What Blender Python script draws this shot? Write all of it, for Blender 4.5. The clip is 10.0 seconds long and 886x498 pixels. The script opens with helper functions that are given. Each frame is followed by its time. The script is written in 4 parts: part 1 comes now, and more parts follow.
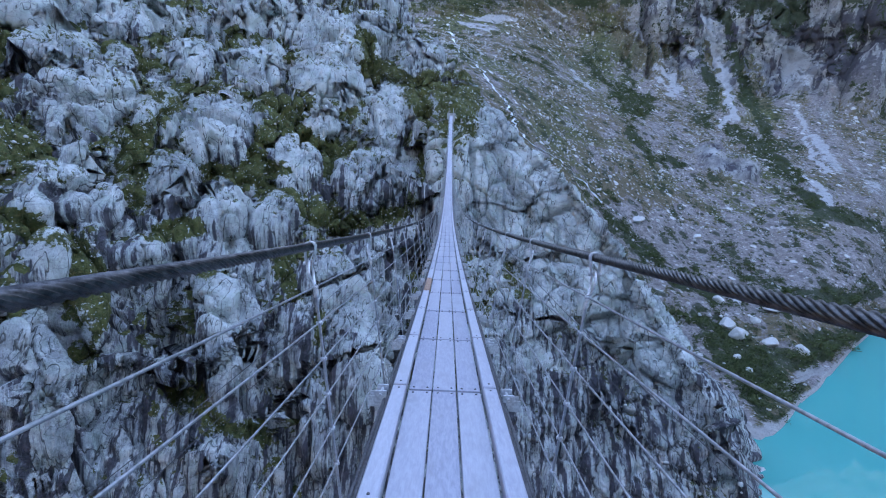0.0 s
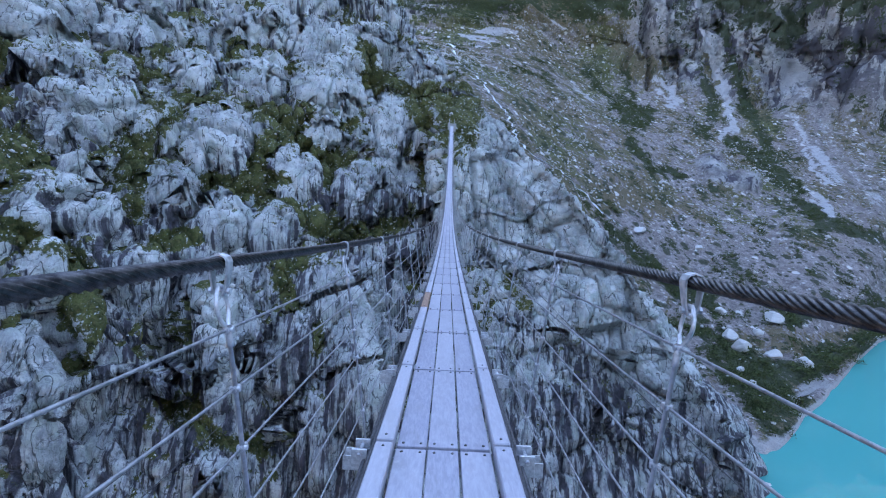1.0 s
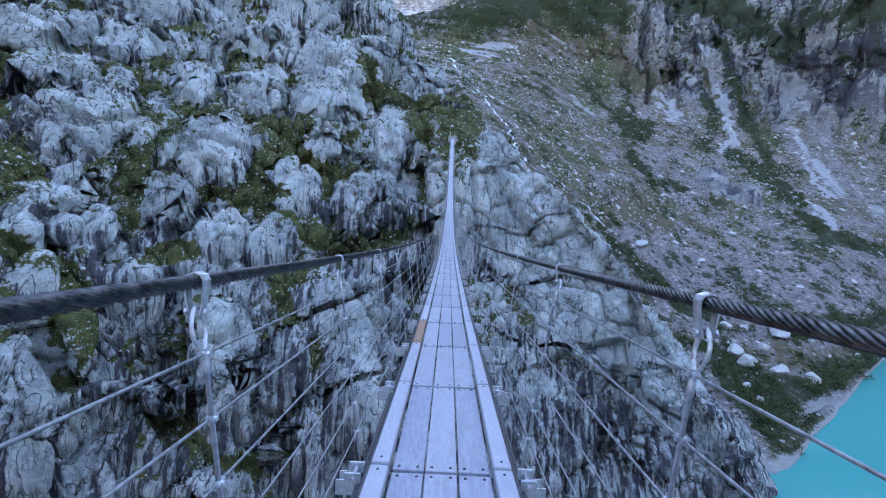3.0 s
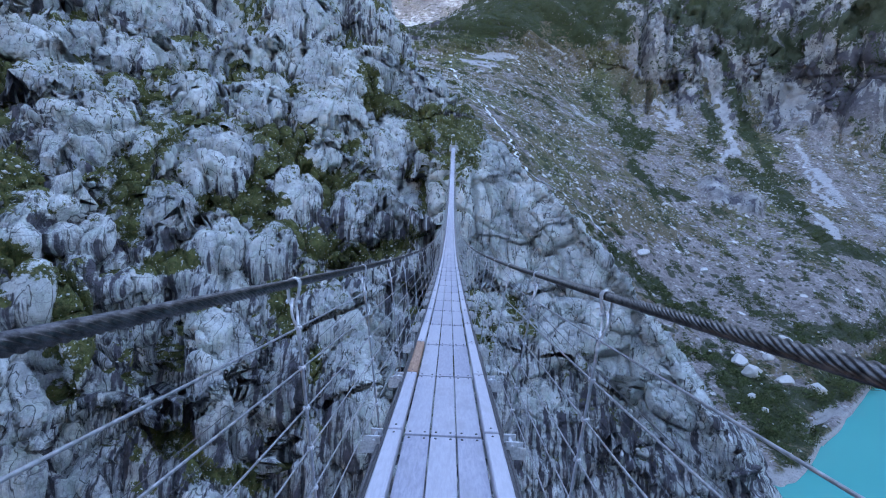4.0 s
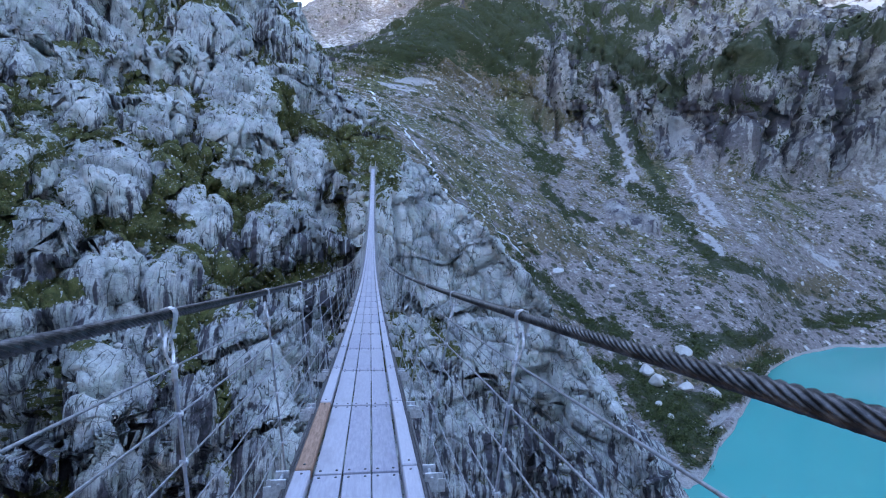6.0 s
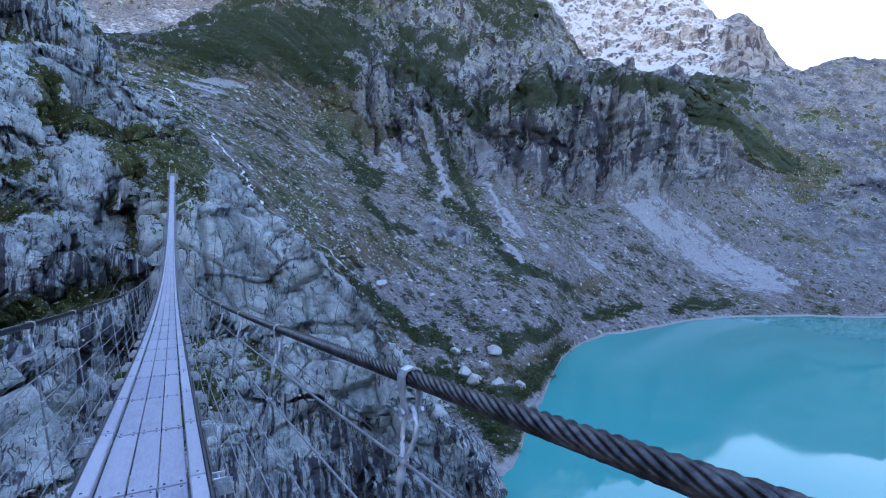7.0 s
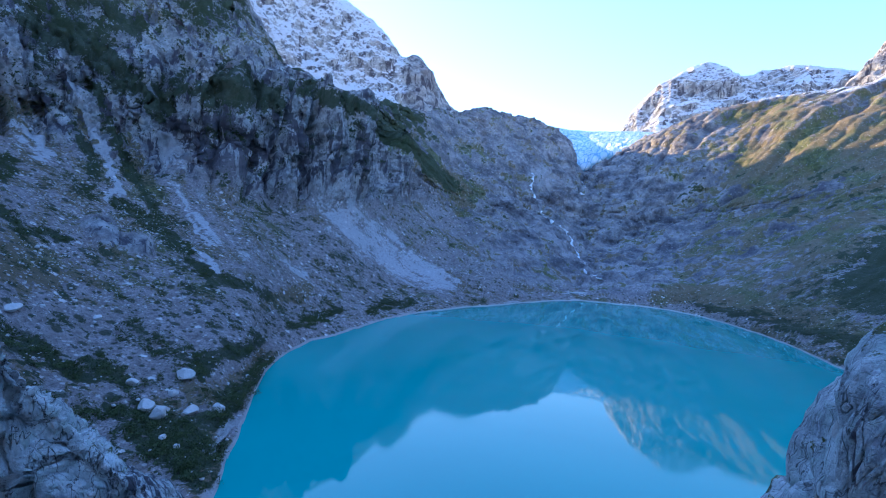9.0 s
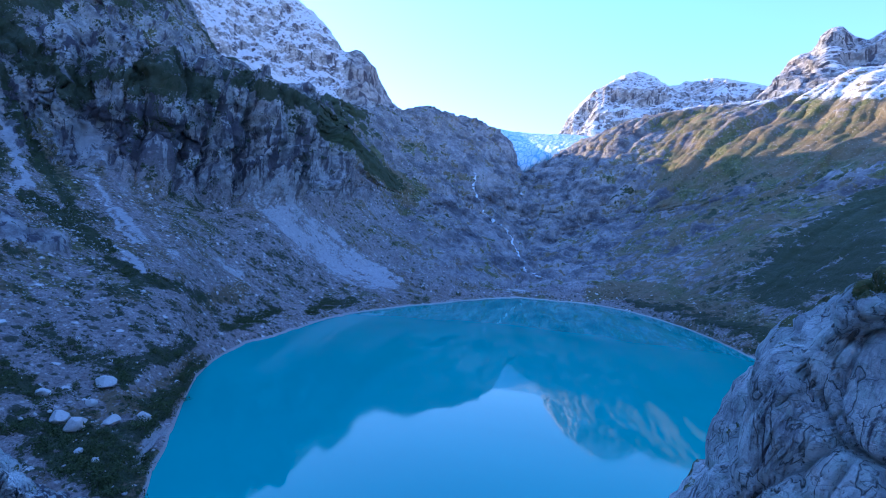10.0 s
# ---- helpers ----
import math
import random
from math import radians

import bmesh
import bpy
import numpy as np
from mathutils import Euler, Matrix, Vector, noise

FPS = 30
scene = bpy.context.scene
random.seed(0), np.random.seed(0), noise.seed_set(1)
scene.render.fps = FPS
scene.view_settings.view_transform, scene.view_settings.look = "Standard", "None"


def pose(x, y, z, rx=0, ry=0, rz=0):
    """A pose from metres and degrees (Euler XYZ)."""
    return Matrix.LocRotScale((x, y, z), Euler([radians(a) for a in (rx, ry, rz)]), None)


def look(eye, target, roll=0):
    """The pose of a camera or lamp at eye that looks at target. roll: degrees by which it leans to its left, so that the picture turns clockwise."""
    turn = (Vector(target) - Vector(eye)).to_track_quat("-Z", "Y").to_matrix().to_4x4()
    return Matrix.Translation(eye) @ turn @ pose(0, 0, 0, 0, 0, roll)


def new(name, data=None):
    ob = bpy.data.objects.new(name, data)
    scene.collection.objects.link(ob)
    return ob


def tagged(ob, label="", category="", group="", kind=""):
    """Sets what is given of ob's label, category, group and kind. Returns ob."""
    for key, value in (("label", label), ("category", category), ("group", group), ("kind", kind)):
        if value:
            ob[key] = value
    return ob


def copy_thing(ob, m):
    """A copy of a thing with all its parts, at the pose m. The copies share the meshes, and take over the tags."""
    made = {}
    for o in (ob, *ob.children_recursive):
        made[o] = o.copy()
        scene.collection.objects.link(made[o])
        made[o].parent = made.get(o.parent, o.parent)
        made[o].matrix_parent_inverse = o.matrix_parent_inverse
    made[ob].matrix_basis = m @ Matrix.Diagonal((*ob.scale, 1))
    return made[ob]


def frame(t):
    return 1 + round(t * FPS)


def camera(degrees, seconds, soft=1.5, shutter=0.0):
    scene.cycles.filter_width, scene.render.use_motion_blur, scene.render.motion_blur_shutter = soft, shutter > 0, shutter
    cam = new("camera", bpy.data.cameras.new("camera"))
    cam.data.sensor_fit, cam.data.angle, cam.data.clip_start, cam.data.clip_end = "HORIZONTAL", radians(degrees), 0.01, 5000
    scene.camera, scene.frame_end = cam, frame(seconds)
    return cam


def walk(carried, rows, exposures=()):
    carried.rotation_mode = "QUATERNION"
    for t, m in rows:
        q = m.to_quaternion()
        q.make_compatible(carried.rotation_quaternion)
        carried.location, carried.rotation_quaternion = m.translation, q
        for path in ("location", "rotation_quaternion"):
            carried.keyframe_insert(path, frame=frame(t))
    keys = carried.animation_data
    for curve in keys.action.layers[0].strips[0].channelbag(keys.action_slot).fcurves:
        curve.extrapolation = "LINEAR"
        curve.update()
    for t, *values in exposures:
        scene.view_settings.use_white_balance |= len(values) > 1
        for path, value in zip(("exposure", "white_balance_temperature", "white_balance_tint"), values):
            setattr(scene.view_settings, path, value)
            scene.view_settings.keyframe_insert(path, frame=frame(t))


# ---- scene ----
# The camera walks along the deck, then turns towards the lake.
PATH = [
    (0.00, (-0.035, 0.000, 1.498), (-0.098, 9.699, -0.938), 2.09),
    (0.50, (-0.017, 0.463, 1.379), (-0.092, 10.185, -0.962), 2.15),
    (1.00, (-0.030, 0.930, 1.290), (-0.109, 10.680, -0.932), 2.20),
    (1.50, (-0.047, 1.371, 1.212), (-0.125, 11.144, -0.907), 2.22),
    (2.00, (-0.003, 1.876, 1.137), (-0.092, 11.663, -0.913), 2.18),
    (2.50, (-0.014, 2.332, 1.039), (-0.106, 12.129, -0.964), 2.20),
    (4.00, (-0.010, 3.657, 0.832), (-0.144, 13.500, -0.933), 2.15),
    (4.50, (-0.007, 4.138, 0.747), (-0.131, 14.009, -0.854), 2.18),
    (5.00, (0.008, 4.607, 0.625), (0.015, 14.497, -0.848), 2.27),
    (5.20, (0.009, 4.813, 0.604), (0.143, 14.708, -0.830), 2.27),
    (6.30, (0.106, 5.830, 0.447), (2.492, 15.476, -0.676), 2.65),
    (6.50, (0.143, 6.027, 0.423), (3.226, 15.484, -0.609), 2.63),
    (7.00, (0.186, 6.441, 0.386), (5.145, 15.091, -0.388), 3.29),
    (7.50, (0.223, 6.842, 0.308), (6.854, 14.311, -0.197), 3.69),
    (8.00, (0.299, 7.180, 0.255), (8.084, 13.448, -0.068), 3.83),
    (8.50, (0.343, 7.484, 0.329), (8.882, 12.684, 0.089), 4.15),
    (9.00, (0.392, 7.598, 0.376), (9.425, 11.884, 0.180), 4.33),
    (9.50, (0.460, 7.626, 0.427), (9.794, 11.210, 0.257), 4.48),
    (10.00, (0.571, 7.623, 0.495), (10.054, 10.795, 0.358), 4.57),
]
cam = camera(86.1, 10.0, 1.1)
EXPOSURES = [(0.0, 2.58, 6400, 36), (5.2, 2.58, 6400, 36), (6.5, 2.4, 6100, 36), (8.0, 1.9, 5400, 33), (9.0, 1.64, 4750, 31), (10.0, 1.46, 4400, 35)]
walk(cam, [(t, look(eye, target, roll)) for t, eye, target, roll in PATH], EXPOSURES)

# ---- light: a low morning sun behind the eastern summits, clear sky ----
SUN_BEARING, SUN_HEIGHT = 26.0, 18.0
world = bpy.data.worlds.new("sky")
scene.world = world
world.use_nodes = True
wn = world.node_tree.nodes
sky = wn.new("ShaderNodeTexSky")
sky.sky_type = "NISHITA"
sky.sun_disc = False
sky.sun_elevation = radians(SUN_HEIGHT)
sky.sun_rotation = radians(SUN_BEARING)
sky.altitude = 1700
sky.air_density, sky.dust_density, sky.ozone_density = 2.4, 0.5, 4.0
wn["Background"].inputs["Strength"].default_value = 0.15
world.node_tree.links.new(sky.outputs[0], wn["Background"].inputs["Color"])

sun = new("sun", bpy.data.lights.new("sun", "SUN"))
sun.data.energy, sun.data.angle, sun.data.color = 5.0, radians(0.55), (1.0, 0.64, 0.18)
b, h = radians(SUN_BEARING), radians(SUN_HEIGHT)
sun.matrix_world = look((500 * math.sin(b), 500 * math.cos(b), 500 * math.tan(h)), (0, 0, 0))


# ---- materials ----
class Nodes:
    """A short hand for building one node material."""

    def __init__(self, name):
        self.mat = bpy.data.materials.new(name)
        self.mat.use_nodes = True
        self.tree = self.mat.node_tree
        self.bsdf = self.tree.nodes["Principled BSDF"]

    def put(self, socket, value):
        if isinstance(value, bpy.types.NodeSocket):
            self.tree.links.new(value, socket)
        elif value is not None:
            socket.default_value = value

    def node(self, kind, **sockets):
        n = self.tree.nodes.new(kind)
        for key, value in sockets.items():
            self.put(n.inputs[key.replace("_", " ")], value)
        return n

    def position(self, sx=1.0, sy=1.0, sz=1.0):
        g = self.node("ShaderNodeNewGeometry")
        m = self.node("ShaderNodeMapping", Vector=g.outputs["Position"])
        m.inputs["Scale"].default_value = (sx, sy, sz)
        return m.outputs[0]

    def noise(self, vector, scale, detail=5.0, rough=0.55, warp=0.0):
        return self.node("ShaderNodeTexNoise", Vector=vector, Scale=scale, Detail=detail, Roughness=rough, Distortion=warp).outputs["Fac"]

    def cells(self, vector, scale, feature="DISTANCE_TO_EDGE"):
        n = self.node("ShaderNodeTexVoronoi", Vector=vector, Scale=scale)
        n.feature = feature
        return n.outputs["Distance"]

    def ramp(self, value, lo, hi):
        n = self.node("ShaderNodeMapRange", Value=value)
        n.interpolation_type = "SMOOTHSTEP"
        n.inputs["From Min"].default_value, n.inputs["From Max"].default_value = lo, hi
        return n.outputs[0]

    def math(self, op, a, b=None):
        n = self.tree.nodes.new("ShaderNodeMath")
        n.operation = op
        self.put(n.inputs[0], a)
        self.put(n.inputs[1], b)
        return n.outputs[0]

    def mix(self, factor, a, b):
        n = self.tree.nodes.new("ShaderNodeMix")
        n.data_type = "RGBA"
        self.put(n.inputs[0], factor)
        self.put(n.inputs[6], (*a, 1) if isinstance(a, tuple) else a)
        self.put(n.inputs[7], (*b, 1) if isinstance(b, tuple) else b)
        return n.outputs[2]

    def attr(self, name):
        n = self.tree.nodes.new("ShaderNodeAttribute")
        n.attribute_name = name
        return n.outputs["Fac"]

    def bump(self, height, strength, distance, normal=None):
        return self.node("ShaderNodeBump", Height=height, Strength=strength, Distance=distance, Normal=normal).outputs[0]

    def done(self, color, rough=0.9, normal=None, metal=0.0, spec=0.3):
        self.put(self.bsdf.inputs["Base Color"], (*color, 1) if isinstance(color, tuple) else color)
        self.put(self.bsdf.inputs["Roughness"], rough)
        self.put(self.bsdf.inputs["Metallic"], metal)
        self.put(self.bsdf.inputs["Specular IOR Level"], spec)
        self.put(self.bsdf.inputs["Normal"], normal)
        return self.mat


def gneiss(name="gneiss", unit=1.0, bold=0.5):
    """Pale slabby gneiss with dark water stains, recess shade painted in by the mask, joints, lichen and turf. unit:
    size of the grain in metres.
    """
    m = Nodes(name)
    p = m.position()
    patch = m.ramp(m.noise(p, 0.09 / unit, 6, 0.6), 0.34, 0.62)
    c = m.mix(patch, (0.29, 0.315, 0.315), (0.58, 0.615, 0.60))
    c = m.mix(m.math("MULTIPLY", m.ramp(m.noise(p, 0.8 / unit, 6, 0.65), 0.48, 0.72), 0.45), c, (0.74, 0.76, 0.75))
    c = m.mix(m.math("MULTIPLY", m.ramp(m.noise(p, 0.16 / unit, 4, 0.5, 1.0), 0.6, 0.74), 0.5), c, (0.42, 0.34, 0.28))
    c = m.mix(m.math("MULTIPLY", m.ramp(m.noise(p, 0.3 / unit, 5, 0.6), 0.46, 0.64), 0.5), c, (0.38, 0.46, 0.40))
    streak = m.noise(m.position(1, 0.22, 0.05), 0.8 / unit, 5, 0.6, 0.1)
    stripe = m.noise(m.position(1, 0.22, 0.07), 2.0 / unit, 5, 0.68, 0.15)
    c = m.mix(m.math("MULTIPLY", m.math("MULTIPLY", m.ramp(stripe, 0.5, 0.60), 0.62), m.ramp(m.math("ADD", m.attr("stain_shade"), m.math("MULTIPLY", patch, -0.4)), -0.25, 0.45)), c, (0.20, 0.20, 0.235))
    # Dark runs: water streaks, and the shade painted into the bluff's recesses.
    wet_shade = m.math("ADD", streak, m.math("MULTIPLY", m.math("SUBTRACT", m.attr("stain_shade"), 1.0), 0.3))
    stain_shade = m.ramp(m.math("ADD", wet_shade, m.math("MULTIPLY", m.math("SUBTRACT", m.noise(p, 1.1 / unit, 5, 0.65), 0.5), 0.16)), 0.45, 0.56)
    c = m.mix(m.math("MULTIPLY", stain_shade, 0.93), c, m.mix(m.ramp(m.noise(p, 0.6 / unit, 5, 0.6), 0.35, 0.65), (0.022, 0.022, 0.032), (0.075, 0.068, 0.088)))
    pit = m.math("MULTIPLY", m.ramp(m.noise(m.position(1, 1, 0.6), 1.3 / unit, 5, 0.7), 0.6, 0.68), 0.6)
    c = m.mix(pit, c, (0.12, 0.125, 0.13))
    def crack(vector, scale, width):
        return m.ramp(m.math("ABSOLUTE", m.math("SUBTRACT", m.noise(vector, scale, 3.0, 0.5, 0.3), 0.5)), width, 0.0)

    upright, level = crack(m.position(1, 0.4, 0.22), 0.3 / unit, 0.014), crack(m.position(0.5, 0.5, 1), 0.33 / unit, 0.012)
    small = crack(m.position(1, 0.5, 0.35), 1.0 / unit, 0.014)
    c = m.mix(m.math("MULTIPLY", upright, bold), c, (0.05, 0.055, 0.055))
    c = m.mix(m.math("MULTIPLY", level, 0.5 * bold), c, (0.07, 0.075, 0.075))
    c = m.mix(m.math("MULTIPLY", small, 0.26 * bold), c, (0.10, 0.105, 0.105))
    grain = m.noise(p, 2.0 / unit, 7, 0.72)
    turf_noise = m.noise(p, 0.55 / unit, 7, 0.78)
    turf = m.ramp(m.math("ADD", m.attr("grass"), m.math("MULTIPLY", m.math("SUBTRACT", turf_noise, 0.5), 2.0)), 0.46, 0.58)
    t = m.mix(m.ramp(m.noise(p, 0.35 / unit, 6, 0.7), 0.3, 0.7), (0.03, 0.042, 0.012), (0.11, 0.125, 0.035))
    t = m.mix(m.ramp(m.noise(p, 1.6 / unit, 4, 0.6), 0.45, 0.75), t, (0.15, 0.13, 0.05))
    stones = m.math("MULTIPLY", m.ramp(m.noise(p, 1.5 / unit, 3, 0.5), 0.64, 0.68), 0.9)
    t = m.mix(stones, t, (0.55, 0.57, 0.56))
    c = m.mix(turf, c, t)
    dents = m.math("ADD", m.math("ADD", upright, level), m.math("MULTIPLY", small, 0.5))
    height = m.math("SUBTRACT", m.math("ADD", m.math("MULTIPLY", grain, 0.8), m.math("ADD", m.math("MULTIPLY", stripe, -0.9), m.math("MULTIPLY", m.noise(p, 0.5 / unit, 4, 0.6), 1.2))), m.math("MULTIPLY", dents, 0.5))
    return m.done(c, 0.88, m.bump(height, 0.9, 0.6 * unit))


def hillside(name="hillside", unit=1.0):
    """Alpine valley side: scree, turf, dwarf pine, bare cliffs and fresh snow, laid out by the attributes of the ground."""
    m = Nodes(name)
    p, tall = m.position(), m.position(1, 1, 0.2)
    coarse = m.attr("coarse")

    def grain(scale, detail, rough):
        a, b = m.noise(p, scale / unit, detail, rough), m.noise(p, scale / (3.5 * unit), detail, rough)
        n = m.tree.nodes.new("ShaderNodeMix")
        m.put(n.inputs[0], coarse)
        m.put(n.inputs[2], a)
        m.put(n.inputs[3], b)
        return n.outputs[0]

    def dots(scale, share, size):
        """Scattered round spots: share from 0 to 1 says how many of the cells hold one."""
        n = m.node("ShaderNodeTexVoronoi", Vector=m.position(), Scale=scale / unit)
        pick = m.node("ShaderNodeSeparateColor", Color=n.outputs["Color"]).outputs[0]
        there = m.math("LESS_THAN", pick, share)
        rim = m.math("ADD", n.outputs["Distance"], m.math("MULTIPLY", m.math("SUBTRACT", m.noise(p, scale * 3 / unit, 2, 0.6), 0.5), 0.4))
        return m.math("MULTIPLY", there, m.ramp(rim, size, size * 0.6))

    far = m.noise(p, 0.012 / unit, 6, 0.6)
    mid, fine, grit = grain(0.06, 7, 0.7), grain(0.3, 6, 0.74), grain(0.8, 4, 0.7)
    rock = m.mix(m.ramp(mid, 0.38, 0.62), (0.17, 0.172, 0.18), (0.54, 0.54, 0.53))
    rock = m.mix(m.math("MULTIPLY", m.ramp(far, 0.5, 0.65), 0.5), rock, (0.36, 0.30, 0.26))
    rock = m.mix(m.math("MULTIPLY", m.ramp(m.math("ADD", m.noise(tall, 0.09 / unit, 6, 0.65, 0.5), m.math("MULTIPLY", m.attr("stain_shade"), 0.14)), 0.52, 0.57), 0.85), rock, (0.06, 0.055, 0.075))
    scree = m.mix(m.ramp(fine, 0.33, 0.65), (0.18, 0.158, 0.15), (0.44, 0.395, 0.385))
    scree = m.mix(m.math("MULTIPLY", m.ramp(mid, 0.4, 0.62), 0.7), scree, (0.265, 0.235, 0.215))
    scree = m.mix(m.ramp(grit, 0.62, 0.69), scree, (0.66, 0.65, 0.63))
    scree = m.mix(m.math("MULTIPLY", m.ramp(grit, 0.46, 0.37), 0.65), scree, (0.10, 0.10, 0.09))
    fresh = m.mix(m.ramp(fine, 0.3, 0.7), (0.42, 0.42, 0.43), (0.56, 0.56, 0.57))
    c = m.mix(m.attr("scree"), rock, scree)
    schist = m.mix(m.ramp(mid, 0.35, 0.65), (0.06, 0.06, 0.072), (0.36, 0.345, 0.34))
    c = m.mix(m.math("MULTIPLY", coarse, 0.75), c, schist)
    wob = m.math("MULTIPLY", m.math("SUBTRACT", mid, 0.5), 2.4)
    wob2 = m.math("MULTIPLY", m.math("SUBTRACT", fine, 0.5), m.math("SUBTRACT", 2.8, m.math("MULTIPLY", coarse, 1.4)))
    both = m.math("ADD", wob, wob2)
    turf = m.ramp(m.math("ADD", m.attr("grass"), both), 0.44, 0.60)
    green = m.mix(m.ramp(fine, 0.35, 0.7), (0.05, 0.068, 0.014), (0.155, 0.165, 0.04))
    green = m.mix(m.math("MULTIPLY", m.ramp(far, 0.38, 0.56), 0.8), green, (0.165, 0.125, 0.07))
    green = m.mix(m.math("MULTIPLY", m.ramp(grit, 0.62, 0.68), 0.85), green, (0.5, 0.49, 0.47))
    c = m.mix(m.math("MULTIPLY", turf, 0.88), c, green)
    c = m.mix(m.ramp(m.math("ADD", m.attr("fan"), m.math("MULTIPLY", both, 0.6)), 0.4, 0.7), c, fresh)
    bare = m.math("SUBTRACT", 1.0, m.math("MINIMUM", m.attr("fan"), 1.0))
    c = m.mix(m.math("MULTIPLY", m.math("MULTIPLY", dots(0.42, 0.22, 0.42), bare), m.math("MULTIPLY", m.attr("scree"), 0.8)), c, (0.62, 0.60, 0.585))
    c = m.mix(m.math("MULTIPLY", dots(0.17, 0.16, 0.36), m.attr("scree")), c, (0.70, 0.69, 0.67))
    bushes = m.math("MAXIMUM", dots(0.16, 0.24, 0.5), dots(0.36, 0.20, 0.5))
    c = m.mix(m.math("MULTIPLY", m.math("MULTIPLY", bushes, bare), m.math("MULTIPLY", m.attr("scree"), 0.85)), c, (0.035, 0.05, 0.02))
    pine = m.ramp(m.math("ADD", m.attr("scrub"), both), 0.44, 0.52)
    c = m.mix(m.math("MULTIPLY", pine, 0.93), c, m.mix(grit, (0.016, 0.03, 0.014), (0.065, 0.085, 0.035)))
    drift = m.noise(m.position(1, 1, 2.4), 0.16 / unit, 6, 0.72, 0.4)
    powder = m.math("ADD", m.math("MULTIPLY", both, 0.14), m.math("MULTIPLY", m.math("SUBTRACT", drift, 0.5), 1.1))
    snow = m.math("MULTIPLY", m.ramp(m.math("ADD", m.attr("snow"), powder), 0.30, 0.62), 0.92)
    c = m.mix(snow, c, (0.80, 0.82, 0.86))
    level = m.node("ShaderNodeSeparateXYZ", Vector=p).outputs[2]
    rim = m.ramp(m.math("ADD", level, m.math("MULTIPLY", wob2, 0.6)), -78.6, -79.2)
    c = m.mix(rim, c, m.mix(fine, (0.36, 0.35, 0.34), (0.56, 0.55, 0.53)))
    height = m.math("ADD", m.math("MULTIPLY", fine, 2.2), m.math("ADD", m.math("MULTIPLY", mid, 5.0), m.math("MULTIPLY", grit, 0.8)))
    return m.done(c, 0.92, m.bump(height, 0.9, 1.8 * unit))


def glacier_ice():
    m = Nodes("glacier_ice")
    p = m.position()
    crack = m.cells(m.position(1, 2.2, 1), 0.02)
    c = m.mix(m.ramp(m.noise(p, 0.02, 6, 0.65), 0.35, 0.65), (0.50, 0.66, 0.78), (0.82, 0.87, 0.91))
    c = m.mix(m.ramp(crack, 0.12, 0.0), c, (0.22, 0.42, 0.58))
    return m.done(c, 0.6, m.bump(m.noise(p, 0.05, 6, 0.7), 0.8, 8.0))


def lake_water():
    """Milky glacial melt water, still enough to mirror the sky."""
    m = Nodes("lake_water")
    p = m.position()
    c = m.mix(m.ramp(m.noise(p, 0.004, 4, 0.55, 0.8), 0.35, 0.65), (0.038, 0.285, 0.262), (0.046, 0.32, 0.29))
    patch = m.ramp(m.noise(m.position(1, 0.35, 1), 0.008, 4, 0.55, 1.0), 0.5, 0.62)
    rough = m.math("ADD", m.math("MULTIPLY", patch, 0.03), 0.03)
    ripple = m.noise(p, 0.5, 3, 0.5)
    mat = m.done(c, rough, m.bump(ripple, 0.04, 0.03), spec=0.5)
    m.bsdf.inputs["IOR"].default_value = 1.33
    return mat


def white_water():
    m = Nodes("white_water")
    n = m.noise(m.position(), 1.2, 5, 0.7)
    return m.done(m.mix(n, (0.62, 0.68, 0.72), (0.88, 0.9, 0.92)), 0.5, m.bump(n, 0.6, 0.4))


def boulder_stone():
    m = Nodes("boulder_stone")
    p = m.position()
    r = m.node("ShaderNodeObjectInfo").outputs["Random"]
    c = m.mix(m.noise(p, 0.7, 6, 0.65), (0.38, 0.38, 0.37), (0.66, 0.66, 0.64))
    c = m.mix(m.math("MULTIPLY", m.ramp(m.noise(p, 1.8, 5, 0.6), 0.55, 0.7), 0.5), c, (0.22, 0.22, 0.2))
    c = m.mix(m.math("MULTIPLY", r, 0.25), c, (0.35, 0.33, 0.30))
    return m.done(c, 0.9, m.bump(m.noise(p, 1.6, 6, 0.7), 0.7, 0.4))


def scrub_leaf():
    m = Nodes("scrub_leaf")
    isl = m.node("ShaderNodeNewGeometry").outputs["Random Per Island"]
    c = m.mix(isl, (0.03, 0.05, 0.018), (0.10, 0.125, 0.04))
    c = m.mix(m.noise(m.position(), 0.9, 4, 0.6), c, (0.055, 0.075, 0.025))
    return m.done(c, 0.85)


def deck_plank(name="deck_plank", pale=1.0):
    """Weathered silver planks with a cold sheen, scuffed along the walking line."""
    m = Nodes(name)
    p = m.position(1, 0.06, 1)
    r = m.node("ShaderNodeObjectInfo").outputs["Random"]
    grain = m.noise(p, 46, 6, 0.65, 0.4)
    c = m.mix(m.ramp(grain, 0.3, 0.7), (0.19, 0.192, 0.245), (0.305, 0.305, 0.365))
    c = m.mix(m.math("MULTIPLY", r, 0.4), c, (0.44, 0.44, 0.47))
    c = m.mix(m.math("MULTIPLY", m.ramp(m.noise(m.position(1, 0.4, 1), 5, 5, 0.6), 0.52, 0.7), 0.45), c, (0.20, 0.20, 0.22))
    c = m.mix(m.math("MULTIPLY", m.ramp(m.noise(m.position(), 3, 5, 0.7), 0.6, 0.75), 0.35), c, (0.48, 0.48, 0.5))
    c = m.mix((pale - 1.0) * 0.8, c, (0.62, 0.63, 0.66))
    rough = m.math("ADD", m.math("MULTIPLY", grain, 0.25), 0.36)
    return m.done(c, rough, m.bump(grain, 0.25, 0.004), spec=0.5)


